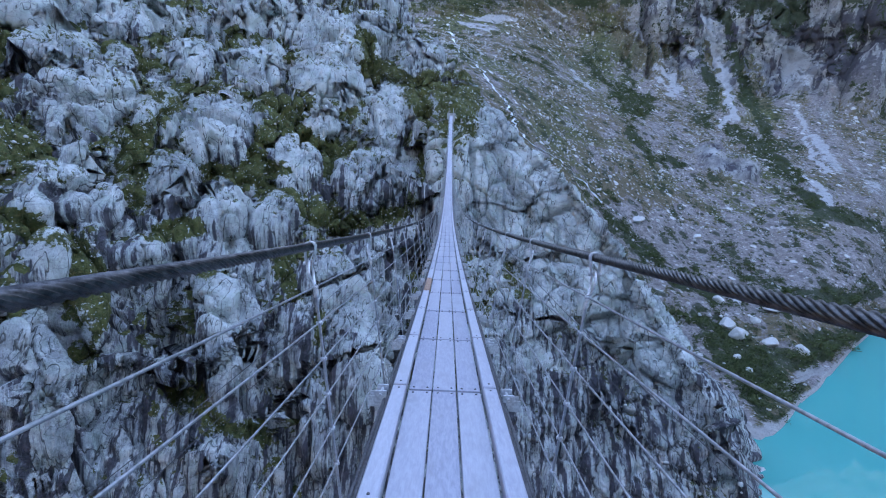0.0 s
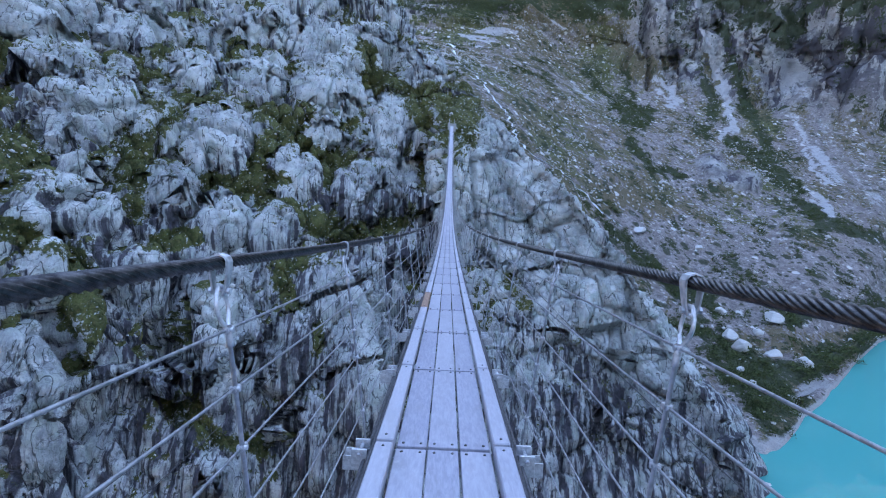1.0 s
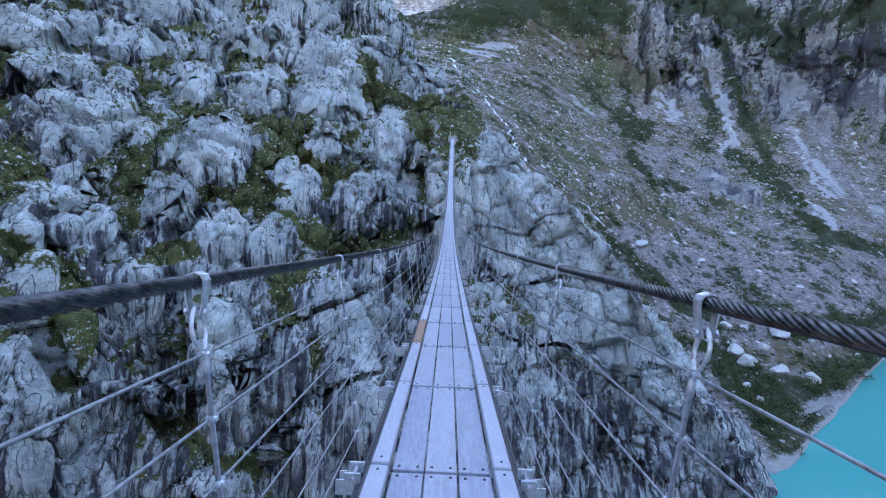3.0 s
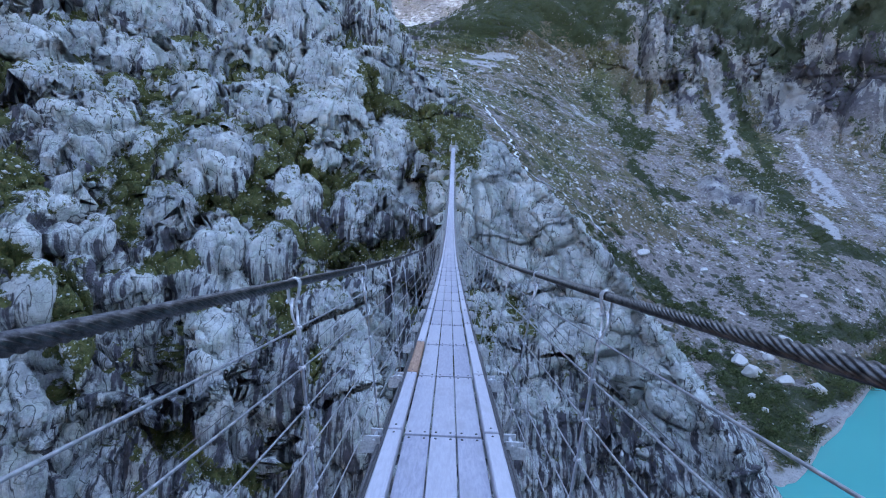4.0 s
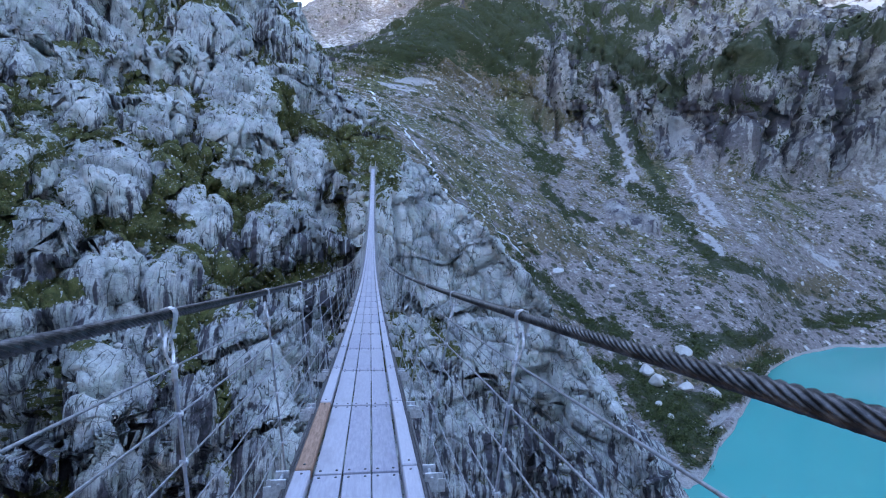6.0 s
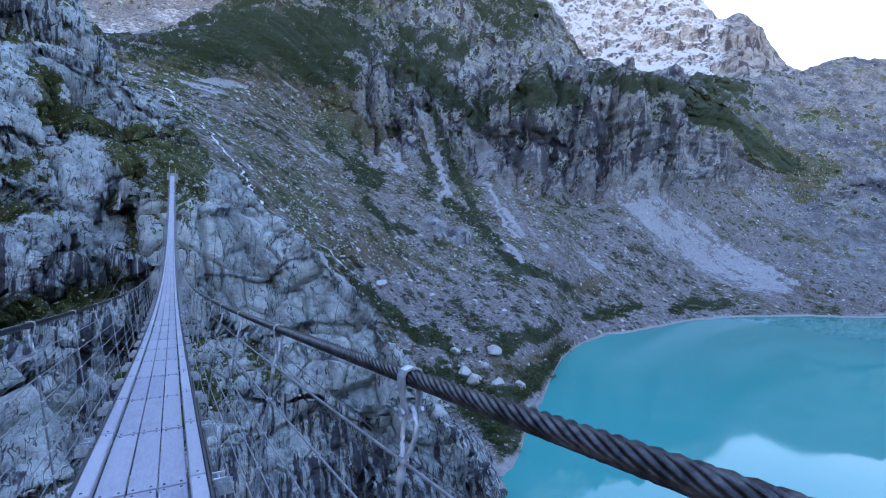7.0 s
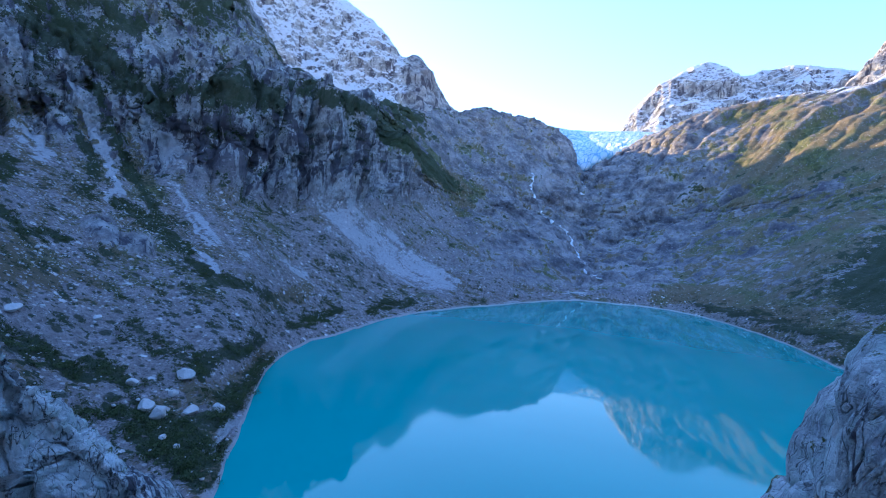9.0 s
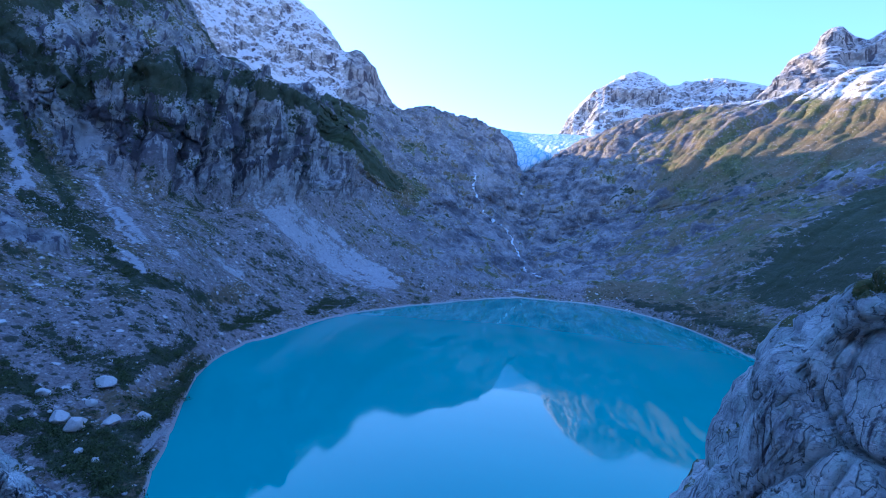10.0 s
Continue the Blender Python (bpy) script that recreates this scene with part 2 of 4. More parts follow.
def new_timber():
    m = Nodes("new_timber")
    grain = m.noise(m.position(1, 0.06, 1), 42, 6, 0.65, 0.5)
    c = m.mix(m.ramp(grain, 0.3, 0.7), (0.20, 0.115, 0.075), (0.36, 0.22, 0.15))
    return m.done(c, 0.7, m.bump(grain, 0.4, 0.004))


def galvanised(name="galvanised", light=(0.62, 0.64, 0.67), dark=(0.42, 0.44, 0.47), rough=0.45):
    m = Nodes(name)
    n = m.noise(m.position(), 38, 5, 0.6)
    c = m.mix(m.ramp(n, 0.35, 0.65), dark, light)
    return m.done(c, m.math("ADD", m.math("MULTIPLY", n, 0.25), rough - 0.12), m.bump(n, 0.15, 0.002), metal=0.75, spec=0.5)


def rope_steel():
    """Greased wire rope: dark, with bare metal on the crowns of the strands."""
    m = Nodes("rope_steel")
    n = m.noise(m.position(), 30, 5, 0.65)
    c = m.mix(m.ramp(n, 0.35, 0.7), (0.022, 0.022, 0.024), (0.105, 0.103, 0.106))
    wires = m.noise(m.position(1, 1, 1), 420, 2, 0.5)
    return m.done(c, 0.36, m.bump(wires, 0.35, 0.002), metal=0.8, spec=0.5)


def plain_concrete():
    m = Nodes("concrete")
    n = m.noise(m.position(), 4, 6, 0.65)
    return m.done(m.mix(n, (0.3, 0.3, 0.29), (0.46, 0.46, 0.45)), 0.9, m.bump(n, 0.4, 0.02))


GNEISS, NEAR_GNEISS, HILL, FAR_HILL, ICE, WATER, FOAM, STONE, LEAF = gneiss(bold=0.85), gneiss("near_gneiss", 0.5, 0.8), hillside(), hillside("far_hillside", 2.6), glacier_ice(), lake_water(), white_water(), boulder_stone(), scrub_leaf()
EDGE = deck_plank("edge_plank", 1.2)
PLANK, TIMBER, ZINC, ROPE, CONCRETE = deck_plank(), new_timber(), galvanised(), rope_steel(), plain_concrete()
WIRE = galvanised("wire_steel", (0.34, 0.35, 0.37), (0.2, 0.21, 0.22), 0.5)
DARK_STEEL = galvanised("dark_steel", (0.12, 0.12, 0.13), (0.06, 0.06, 0.065), 0.55)


# ---- the shapes of the land ----
def lattice(ix, iy, iz, seed):
    """Random numbers from 0 to 1, one for each whole-number place."""
    n = (ix.astype(np.uint32) * np.uint32(374761393)) ^ (iy.astype(np.uint32) * np.uint32(668265263)) ^ (iz.astype(np.uint32) * np.uint32(2147483647 - 58)) ^ np.uint32(seed * 7919 + 13)
    n = (n ^ (n >> np.uint32(13))) * np.uint32(1274126177)
    n = (n ^ (n >> np.uint32(16))) * np.uint32(2246822519)
    return (n ^ (n >> np.uint32(15))).astype(np.float64) / 4294967295.0


def soft_noise(p, seed=0):
    """Smooth noise from -1 to 1 at each row of p."""
    i = np.floor(p).astype(np.int64)
    f = p - i
    f = f * f * (3 - 2 * f)
    total = 0
    for dx in (0, 1):
        for dy in (0, 1):
            for dz in (0, 1):
                w = np.abs(1 - dx - f[:, 0]) * np.abs(1 - dy - f[:, 1]) * np.abs(1 - dz - f[:, 2])
                total = total + w * lattice(i[:, 0] + dx, i[:, 1] + dy, i[:, 2] + dz, seed)
    return total * 2 - 1


def fractal(p, octaves=4, seed=0, gain=0.5, ridged=False):
    out, size, norm = 0, 1.0, 0.0
    for k in range(octaves):
        n = soft_noise(p * 2.03**k + 17.3 * k, seed + k)
        out = out + size * (1 - 2 * np.abs(n) if ridged else n)
        norm += size
        size *= gain
    return out / norm


def blocks(p, seed=0):
    """Nearest and second-nearest distance to scattered centres, a random number for the block, and the lie of its facet."""
    i = np.floor(p).astype(np.int64)
    f1, f2, cell = np.full(len(p), 9.0), np.full(len(p), 9.0), i.copy()
    for dx in (-1, 0, 1):
        for dy in (-1, 0, 1):
            for dz in (-1, 0, 1):
                c = i + (dx, dy, dz)
                off = [p[:, axis] - c[:, axis] - lattice(c[:, 0], c[:, 1], c[:, 2], seed + 11 * axis) for axis in range(3)]
                d = np.sqrt(off[0] ** 2 + off[1] ** 2 + off[2] ** 2)
                near = d < f1
                f2 = np.where(near, f1, np.minimum(f2, d))
                f1 = np.where(near, d, f1)
                cell[near] = c[near]
    x, y, z = cell.T
    tag = lattice(x, y, z, seed + 77)
    facet = sum((p[:, axis] - cell[:, axis] - lattice(x, y, z, seed + 11 * axis)) * (lattice(x, y, z, seed + 91 + axis) - 0.5) for axis in range(3))
    return f1, f2, tag, facet


def step(x, lo, hi):
    t = np.clip((x - lo) / (hi - lo), 0, 1)
    return t * t * (3 - 2 * t)


def glide(keys, values, x):
    """A smooth curve through values at keys, one column each, read at x."""
    keys, values = np.asarray(keys, float), np.asarray(values, float)
    slope = np.gradient(values, keys, axis=0)
    k = np.clip(np.searchsorted(keys, x) - 1, 0, len(keys) - 2)
    w = keys[k + 1] - keys[k]
    t = ((x - keys[k]) / w)[:, None]
    w = w[:, None]
    return ((1 + 2 * t) * (1 - t) ** 2 * values[k] + t * (1 - t) ** 2 * w * slope[k] + t * t * (3 - 2 * t) * values[k + 1] + t * t * (t - 1) * w * slope[k + 1])


class Land:
    """A sheet of ground swept along bearings (degrees clockwise from the bridge's line) round the bridge. Each section
    gives, from foot to crest, the distance in metres and the slope angle in degrees at which the ground stands there."""

    def __init__(self, sections, columns, counts, foot=(20, 12), back=(60, 25)):
        s = np.asarray(sections, float)
        bearings, d, e = s[:, 0], s[:, 1::2], s[:, 2::2]
        z = d * np.tan(np.radians(e)) + 1.0
        d = np.hstack([d[:, :1] - foot[0], d, d[:, -1:] + back[0]])
        z = np.hstack([z[:, :1] - foot[1], z, z[:, -1:] - back[1]])
        u = np.linspace(bearings[0], bearings[-1], columns)
        d, z = glide(bearings, d, u), glide(bearings, z, u)
        v = np.concatenate([np.linspace(k, k + 1, n, endpoint=False) for k, n in enumerate(counts)] + [[len(counts)]])
        d, z = glide(np.arange(d.shape[1]), d.T, v), glide(np.arange(z.shape[1]), z.T, v)
        self.rows, self.columns = d.shape
        self.bearing, self.level = np.tile(u, self.rows), np.repeat(v, self.columns)
        a = np.radians(self.bearing)
        self.p = np.stack([d.ravel() * np.sin(a), d.ravel() * np.cos(a), z.ravel()], 1)
        self.masks, self.warp = {}, 0.0

    def normals(self):
        g = self.p.reshape(self.rows, self.columns, 3)
        n = np.cross(np.gradient(g, axis=1), np.gradient(g, axis=0)).reshape(-1, 3)
        return n / (np.linalg.norm(n, axis=1)[:, None] + 1e-9)

    def push(self, amount, along=None):
        self.p = self.p + (self.normals() if along is None else along) * amount[:, None]

    def elevation(self):
        return np.degrees(np.arctan2(self.p[:, 2] - 1.0, np.hypot(self.p[:, 0], self.p[:, 1])))

    def near_line(self, line, width):
        """1 on a line of (bearing, slope angle) points, fading to 0 at width degrees from it."""
        q = np.stack([self.bearing, self.elevation()], 1) + self.warp
        best = np.full(len(q), 1e9)
        for a, b in zip(line, line[1:]):
            a, b = np.array(a, float), np.array(b, float)
            t = np.clip(((q - a) @ (b - a)) / ((b - a) @ (b - a)), 0, 1)
            best = np.minimum(best, np.linalg.norm(q - a - t[:, None] * (b - a), axis=1))
        return 1 - step(best, width * 0.15, width * 1.1)

    def spot(self, bearing, angle):
        """The place of the ground seen at that bearing and slope angle from the bridge."""
        k = np.argmin((self.bearing - bearing) ** 2 + (self.elevation() - angle) ** 2)
        return Vector(self.p[k])

    def build(self, name, material, label, category):
        me = bpy.data.meshes.new(name)
        r, c = self.rows, self.columns
        corner = (np.arange(r - 1)[:, None] * c + np.arange(c - 1)[None]).ravel()
        quads = np.stack([corner, corner + 1, corner + c + 1, corner + c], 1)
        me.vertices.add(r * c)
        me.vertices.foreach_set("co", self.p.astype(np.float32).ravel())
        me.loops.add(quads.size)
        me.loops.foreach_set("vertex_index", quads.astype(np.int32).ravel())
        me.polygons.add(len(quads))
        me.polygons.foreach_set("loop_start", np.arange(0, quads.size, 4, dtype=np.int32))
        me.polygons.foreach_set("use_smooth", np.ones(len(quads), bool))
        me.update(calc_edges=True)
        me.materials.append(material)
        for key, value in self.masks.items():
            me.attributes.new(key, "FLOAT", "POINT").data.foreach_set("value", np.clip(value, 0, 1).astype(np.float32))
        return tagged(new(name, me), label, category, kind="structure")


def flutes(land, wide, tall, width, seed):
    """Long upright joints: 1 in the joint, 0 on the rock between."""
    p = land.p + 0.25 * wide * np.stack([soft_noise(land.p / wide * 1.3, seed + k) for k in (1, 2)] + [np.zeros(len(land.p))], 1)
    n = soft_noise(p / (wide, wide, tall), seed) + 0.35 * soft_noise(p / (wide, wide, tall) * 2.3, seed + 3)
    return np.exp(-((n / width) ** 2))


def crag(land, size, strength, seed, lean=0.5, cleft_by=1.0, slabs=1.0, small=1.0, extra=0.0):
    """Breaks a sheet into rounded slabs: large, middling and small blocks with clefts between them."""
    p = land.p.copy()
    p = p + size * 0.13 * np.stack([fractal(p / size * (1, 1, 0.3), 3, seed + k) for k in (50, 60, 70)], 1)
    lean = np.asarray(lean) * np.ones(len(p))
    total = np.zeros(len(p))
    for k, (part_of, dome, cleft, tall) in enumerate(((1.0, 0.22, 0.13, 0.75), (0.34, 0.11, 0.10, 1.0), (0.12, 0.04, 0.035, 0.9))):
        stretch = np.stack([np.ones(len(p)), np.ones(len(p)), lean * tall if k else 0 * lean + tall], 1)
        f1, f2, tag, facet = blocks(p / (size * part_of) * stretch, seed + 5 * k)
        gap = np.exp(-(((f2 - f1) / 0.06) ** 2))
        total += size * (slabs if k == 1 else small if k == 2 else 1.0) * (dome * (0.3 - 0.45 * f1**2 + 1.0 * (tag - 0.5) + 1.5 * facet) - cleft * cleft_by * gap)
    total += size * 0.016 * fractal(land.p / (size * 0.15) * (1, 1, 0.4), 4, seed + 31, ridged=True)
    land.push(total * strength + extra)


# The bluff across the gorge, where the bridge lands: bearings, then distance and slope angle from foot to crest.
BLUFF_WEST = [
    (-58, 70, -52, 88, -30, 105, -9, 135, 3, 165, 14, 215, 27),
    (-42, 75, -51, 95, -30, 112, -11, 140, 2, 175, 13, 230, 27),
    (-30, 82, -49, 100, -29, 120, -12, 148, 0, 185, 11, 245, 26),
    (-20, 88, -47, 108, -28, 128, -13, 155, -1, 195, 10, 255, 24),
    (-11, 92, -46, 112, -27, 135, -13, 162, -1, 205, 10, 265, 19.5),
    (-5.5, 95, -45, 118, -27, 142, -13, 170, -2, 210, 7, 245, 12.6),
    (-1, 96, -44, 120, -27, 142, -12, 158, 0.8, 195, 5.6, 222, 7.8),
]
BLUFF_EAST = [
    (3, 97, -44, 120, -27, 142, -13, 158, 0.2, 182, 3.2, 205, 4.6),
    (7.2, 97, -44, 118, -28, 138, -15, 155, -5, 166, -1.5, 182, 0.3),
    (13, 98, -43, 118, -29, 134, -18, 145, -11, 152, -6.5, 160, -4.4),
    (20, 98, -43, 115, -32, 126, -23, 135, -17, 140, -13.6, 146, -12.0),
    (27.5, 98, -43, 110, -36, 117, -30.5, 123, -26, 127, -23, 133, -21.2),
    (33, 99, -43, 106, -40, 112, -36.5, 117, -31.5, 120, -28.5, 125, -26.4),
    (37.5, 100, -44, 105, -42.5, 109, -41, 113, -38, 116, -35, 120, -33),
    (44, 100, -47, 104, -46, 108, -45, 111, -44, 114, -43, 118, -42),
]
bluff = Land(BLUFF_WEST + BLUFF_EAST, 800, (6, 60, 140, 120, 110, 100, 20))
east = step(bluff.bearing, -4, 2)
landed = 1 - 0.9 * np.exp(-(((bluff.bearing + 0.5) / 3) ** 2) - ((bluff.level - 4) / 0.5) ** 2)
ledge = bluff.p[:, 2] / 19 + 1.3 * fractal(bluff.p / 40, 3, 3)
bluff.push((np.mod(ledge, 1.0) - 0.5) * -1.0 * (1 - 0.7 * east) * step(bluff.level, 1.5, 2.5))
bluff.push(5.0 * fractal(bluff.p / 42, 3, 8) * (1 - 0.5 * east) * landed)
# Great rounded humps of the bluff: bearing, slope angle, half width, half height in degrees.
HUMPS_HIGH = [
    (-37.9, 2.5, 4.1, 5.2), (-34.2, 3.5, 2.1, 3.2), (-39.5, 8.6, 2.5, 2.1), (-33.1, 9.3, 4.3, 2.2), (-22.2, 5.6, 4.0, 2.7), (-27.5, 5.9, 2.2, 2.2), (-13.7, 6.1, 4.4, 4.7), (-16.3, 9.9, 2.4, 2.5), (-7.1, 2.2, 3.4, 3.9),
    (-31.5, 0.0, 2.1, 2.8), (-26.3, -1.5, 3.3, 3.6), (-38.3, -3.9, 1.9, 1.3), (-8.7, 10.4, 2.6, 1.8), (-3.7, 7.5, 2.9, 2.5), (-21.3, 10.8, 4.1, 2.2), (-14.8, -0.3, 2.1, 2.2), (-30, 13.5, 5, 2.4), (-17, 14, 4, 2.6), (-40, 14, 4, 2.5),
]
HUMPS_LOW = [
    (-41.0, -7.4, 3.1, 2.9), (-36.5, -8.8, 1.4, 1.9), (-20.8, -10.8, 2.6, 2.7), (-7.1, -4.6, 3.0, 4.3), (-11.0, -6.6, 2.5, 3.9), (-25.9, -23.3, 4.5, 6.6), (-43.9, -24.4, 3.2, 7.3), (-13.9, -17.3, 3.9, 3.9), (-10.5, -27.2, 4.0, 7.0),
    (-18.8, -23.5, 2.0, 4.4), (-41.6, -13.4, 1.1, 2.3), (-18.0, -4.8, 2.8, 2.8), (-30.6, -6.5, 2.3, 2.9), (-26.0, -9.4, 2.3, 3.3), (-34.4, -13.5, 2.7, 2.0), (-38.8, -18.8, 1.8, 3.8), (-16.5, -34.1, 3.2, 5.3), (-28.9, -35.5, 2.8, 3.7),
]
hump = np.zeros(len(bluff.p))
ang = bluff.elevation()
wig = 0.5 * fractal(bluff.p / 11, 4, 88)
for b0, e0, bw, eh in HUMPS_HIGH + HUMPS_LOW:
    r2 = ((bluff.bearing - b0) / bw) ** 2 + ((ang - e0) / eh) ** 2
    hump = np.maximum(hump, np.sqrt(np.clip(1 - r2 - wig, 0, 1)))
bluff.push(6.0 * hump * landed)
chimney = bluff.near_line([(-4.2, 1.5), (-3.4, -4), (-2.6, -11), (-3.5, -16)], 1.4)
overhang = bluff.near_line([(-29.8, -14.5), (-31.4, -21), (-31.2, -28)], 2.0)
bluff.push(-6.5 * chimney - 6.5 * overhang)
flat = bluff.normals()[:, 2]
low = step(-bluff.elevation(), 5, 14) * (1 - east)
joints = flutes(bluff, 13.0, 75.0, 0.075, 301)
grooves = flutes(bluff, 4.6, 26.0, 0.11, 311)
rills = flutes(bluff, 1.9, 9.0, 0.14, 321)
upright = -3.4 * joints * (1 - 0.5 * east) - (0.75 + 0.35 * low - 0.45 * east) * grooves - (0.26 - 0.14 * east) * rills
crag(bluff, 24.0, 0.85 - 0.58 * np.sqrt(hump) - 0.15 * low - 0.25 * east, 4, 0.36 - 0.2 * low + 0.22 * east, 1.0 - 0.3 * low, 1.0 - 0.1 * low - 0.2 * east, 0.9 - 0.5 * low - 0.1 * east, upright * landed)
TURF_LINES = [
    [(-43.4, -8.5), (-40.2, -12.0), (-39.3, -21.9)], [(-33.1, 3.4), (-29.9, 1.5), (-34.2, -3.1)], [(-23.3, -3.6), (-19.9, -4.8)], [(-15.7, -10.6), (-7.0, -10.2)], [(-32.6, -0.8), (-33.5, -5.3)], [(-19.8, -15.7), (-18.6, -19.6)],
    [(-38.7, -14.4), (-38.4, -18.8), (-40.3, -22.8)], [(-30.4, -27.3), (-28.4, -31.1), (-22.1, -34.0)], [(-10.3, 10.1), (-10.3, 7.2), (-3.9, 4.5), (-2.7, 6.4)], [(-5.2, 5.1), (-3.5, 2.7)], [(-43.3, -3.1), (-41.1, -3.6)], [(-20.2, 0.5), (-12.9, -2.7)],
    [(-16.7, -21.7), (-16.1, -24.3)], [(-31.6, -11.1), (-28.9, -10.7)], [(-26.8, -4.8), (-24.1, -6.0)], [(2.4, -19.1), (5.4, -21.7)], [(14.2, -23.4), (17.2, -20.4)], [(7.8, -15.4), (10.2, -18.6)],
]
bluff.warp = np.stack([0.9 * fractal(bluff.p / 9, 4, 105, 0.65), 0.8 * fractal(bluff.p / 9, 4, 106, 0.65)], 1)
turf = np.maximum.reduce([bluff.near_line(line, 1.7) for line in TURF_LINES]) * 1.0
turf = np.maximum(turf, 0.78 * step(flat + 0.3 * fractal(bluff.p / 9, 4, 21), 0.55, 0.85))
turf = np.maximum(turf, 0.8 * step(fractal(bluff.p / 15 * (1, 1, 0.6), 4, 91) + 0.7 * (bluff.normals()[:, 2] - 0.5), 0.0, 0.35))
# Turf also follows joints and grooves, its dark olive doubling as their shade.
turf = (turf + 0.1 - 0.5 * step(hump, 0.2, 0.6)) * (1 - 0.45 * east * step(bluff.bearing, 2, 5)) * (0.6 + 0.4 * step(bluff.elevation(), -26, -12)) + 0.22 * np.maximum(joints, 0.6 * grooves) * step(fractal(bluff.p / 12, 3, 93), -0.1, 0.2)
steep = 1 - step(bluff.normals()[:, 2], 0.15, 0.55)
seep = fractal(bluff.p / (13, 13, 24), 4, 44)
# Dark stain bands; those near bearing -32 paint the overhang's shade.
BANDS = [([(-35.0, -6.4), (-33.9, -9.2), (-31.4, -8.8)], 1.7), ([(-44.2, -9.4), (-43.5, -14.7)], 1.6), ([(-41.2, -25.7), (-41.0, -33.5)], 1.4), ([(-35.1, -16.0), (-35.1, -24.0), (-37.1, -35.3)], 2.6), ([(-32.1, -15), (-31.3, -24.8), (-31.1, -28.3)], 2.6), ([(-33, -25), (-33.5, -36)], 3.0),
         ([(-19.5, -11.1), (-18.5, -16.4)], 1.3), ([(-22.7, -2.9), (-22.3, -5.4)], 1.2), ([(-18.3, -26.7), (-19.5, -36.1)], 1.6), ([(-9.7, -4.6), (-9.4, -8.6)], 0.9), ([(-12.6, -24.5), (-13.5, -29.6)], 1.2), ([(-21.7, -26.9), (-20.7, -33.6)], 1.5), ([(-13.0, -6.6), (-15.6, -8.6)], 1.2),
         ([(13.4, -29.9), (23.5, -31.7), (30.2, -33.3)], 4.0), ([(31.2, -23.6), (36.8, -29.5), (38.8, -34)], 2.4), ([(15.5, -24.5), (21.5, -27.8)], 2.2), ([(7, -34), (17.5, -38.6), (30, -39)], 5.0)]
bands = np.maximum.reduce([bluff.near_line(line, w) for line, w in BANDS])
pale = np.maximum.reduce([bluff.near_line(line, w) for line, w in (([(-43, -19), (-43.5, -30)], 3.0), ([(-26, -18), (-25.5, -28)], 3.4), ([(-10, -16), (-9.5, -28)], 3.2), ([(4, 0), (10, -8), (15, -15), (22, -19)], 6.5))])
# Water stains and dark joints, plus painted shade in the overhang and chimney.
stain_shade = 0.24 + 1.8 * bands * (1 + 0.6 * fractal(bluff.p / 7, 3, 46)) - 0.6 * pale + 1.5 * np.clip(seep + 0.12 + 0.14 * low - 0.2 * east, -0.2, 0.5) + 0.3 * steep * (1 - 0.6 * east) + 0.35 * joints + 0.7 * overhang + 0.5 * chimney - 0.45 * step(hump, 0.3, 0.8) * (1 - 0.5 * low) + east * (0.08 + 0.5 * step(-bluff.elevation() + 5 * fractal(bluff.p / 9, 3, 47), 20, 30)) + 0.2 * low * (1 - pale)
bluff.masks = {"grass": turf + 0.04 * (1 - east) + 0.3 * bluff.near_line([(-38.5, -6), (-38.5, -20)], 1.6) - 0.25 * pale + 0.25 * bluff.near_line([(-26.5, -20), (-26, -28)], 1.4) + 0.1 * east * step(fractal(bluff.p / 6, 3, 95), 0.0, 0.2), "stain_shade": np.clip(stain_shade * (1 - 0.75 * pale * east), 0, 1.5)}
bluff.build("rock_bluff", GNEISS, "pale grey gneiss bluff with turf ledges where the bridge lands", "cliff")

# The rock shoulder from which the bridge starts, behind and beside the walk.
SHOULDER = [
    (86, 39, -66, 45, -60, 51, -54, 57, -48),
    (91.8, 38, -67, 43, -52, 47, -40, 51, -36),
    (93.8, 38, -67, 42, -46, 45, -34, 49, -25),
    (95.4, 37, -67, 41, -43, 44, -30, 48, -19.8),
    (96.9, 37, -67, 41, -41, 44, -26, 48, -15.2),
    (98.2, 36, -67, 40, -39, 43, -21, 47, -10),
    (99.4, 36, -67, 40, -37, 43, -18, 47, -6.2),
    (101, 35, -67, 39, -36, 42, -15, 47, -2.6),
    (105, 34, -68, 38, -35, 41, -12, 46, 1.2),
    (112, 32, -69, 37, -34, 40, -9, 46, 4),
    (120, 29, -71, 33, -36, 36, -8, 45, 5),
    (135, 26, -73, 28, -40, 31, -6, 42, 9),
    (165, 23, -75, 25, -40, 27, -3, 38, 9),
    (190, 23, -75, 25, -40, 27, -3, 40, 9),
    (230, 30, -70, 34, -40, 38, 0, 55, 15),
    (265, 45, -63, 55, -40, 66, 0, 90, 18),
]
shoulder = Land(SHOULDER, 620, (4, 60, 90, 90, 20), foot=(3, 12), back=(30, 14))
keep = 1 - 0.9 * np.exp(-(((shoulder.bearing - 178) / 14) ** 2))
shoulder.push(2.2 * fractal(shoulder.p / 14, 3, 5) * keep)
sflat = shoulder.normals()[:, 2]
crag(shoulder, 9.0, 0.62, 14, 0.42, 1.1, 0.9, 0.7)
shoulder.masks = {"grass": 0.12 + 0.85 * step(sflat + 0.5 * fractal(shoulder.p / 3, 4, 22), 0.45, 0.8), "stain_shade": 0.25 + 0.6 * step(fractal(shoulder.p / 8, 3, 45), 0.0, 0.4)}
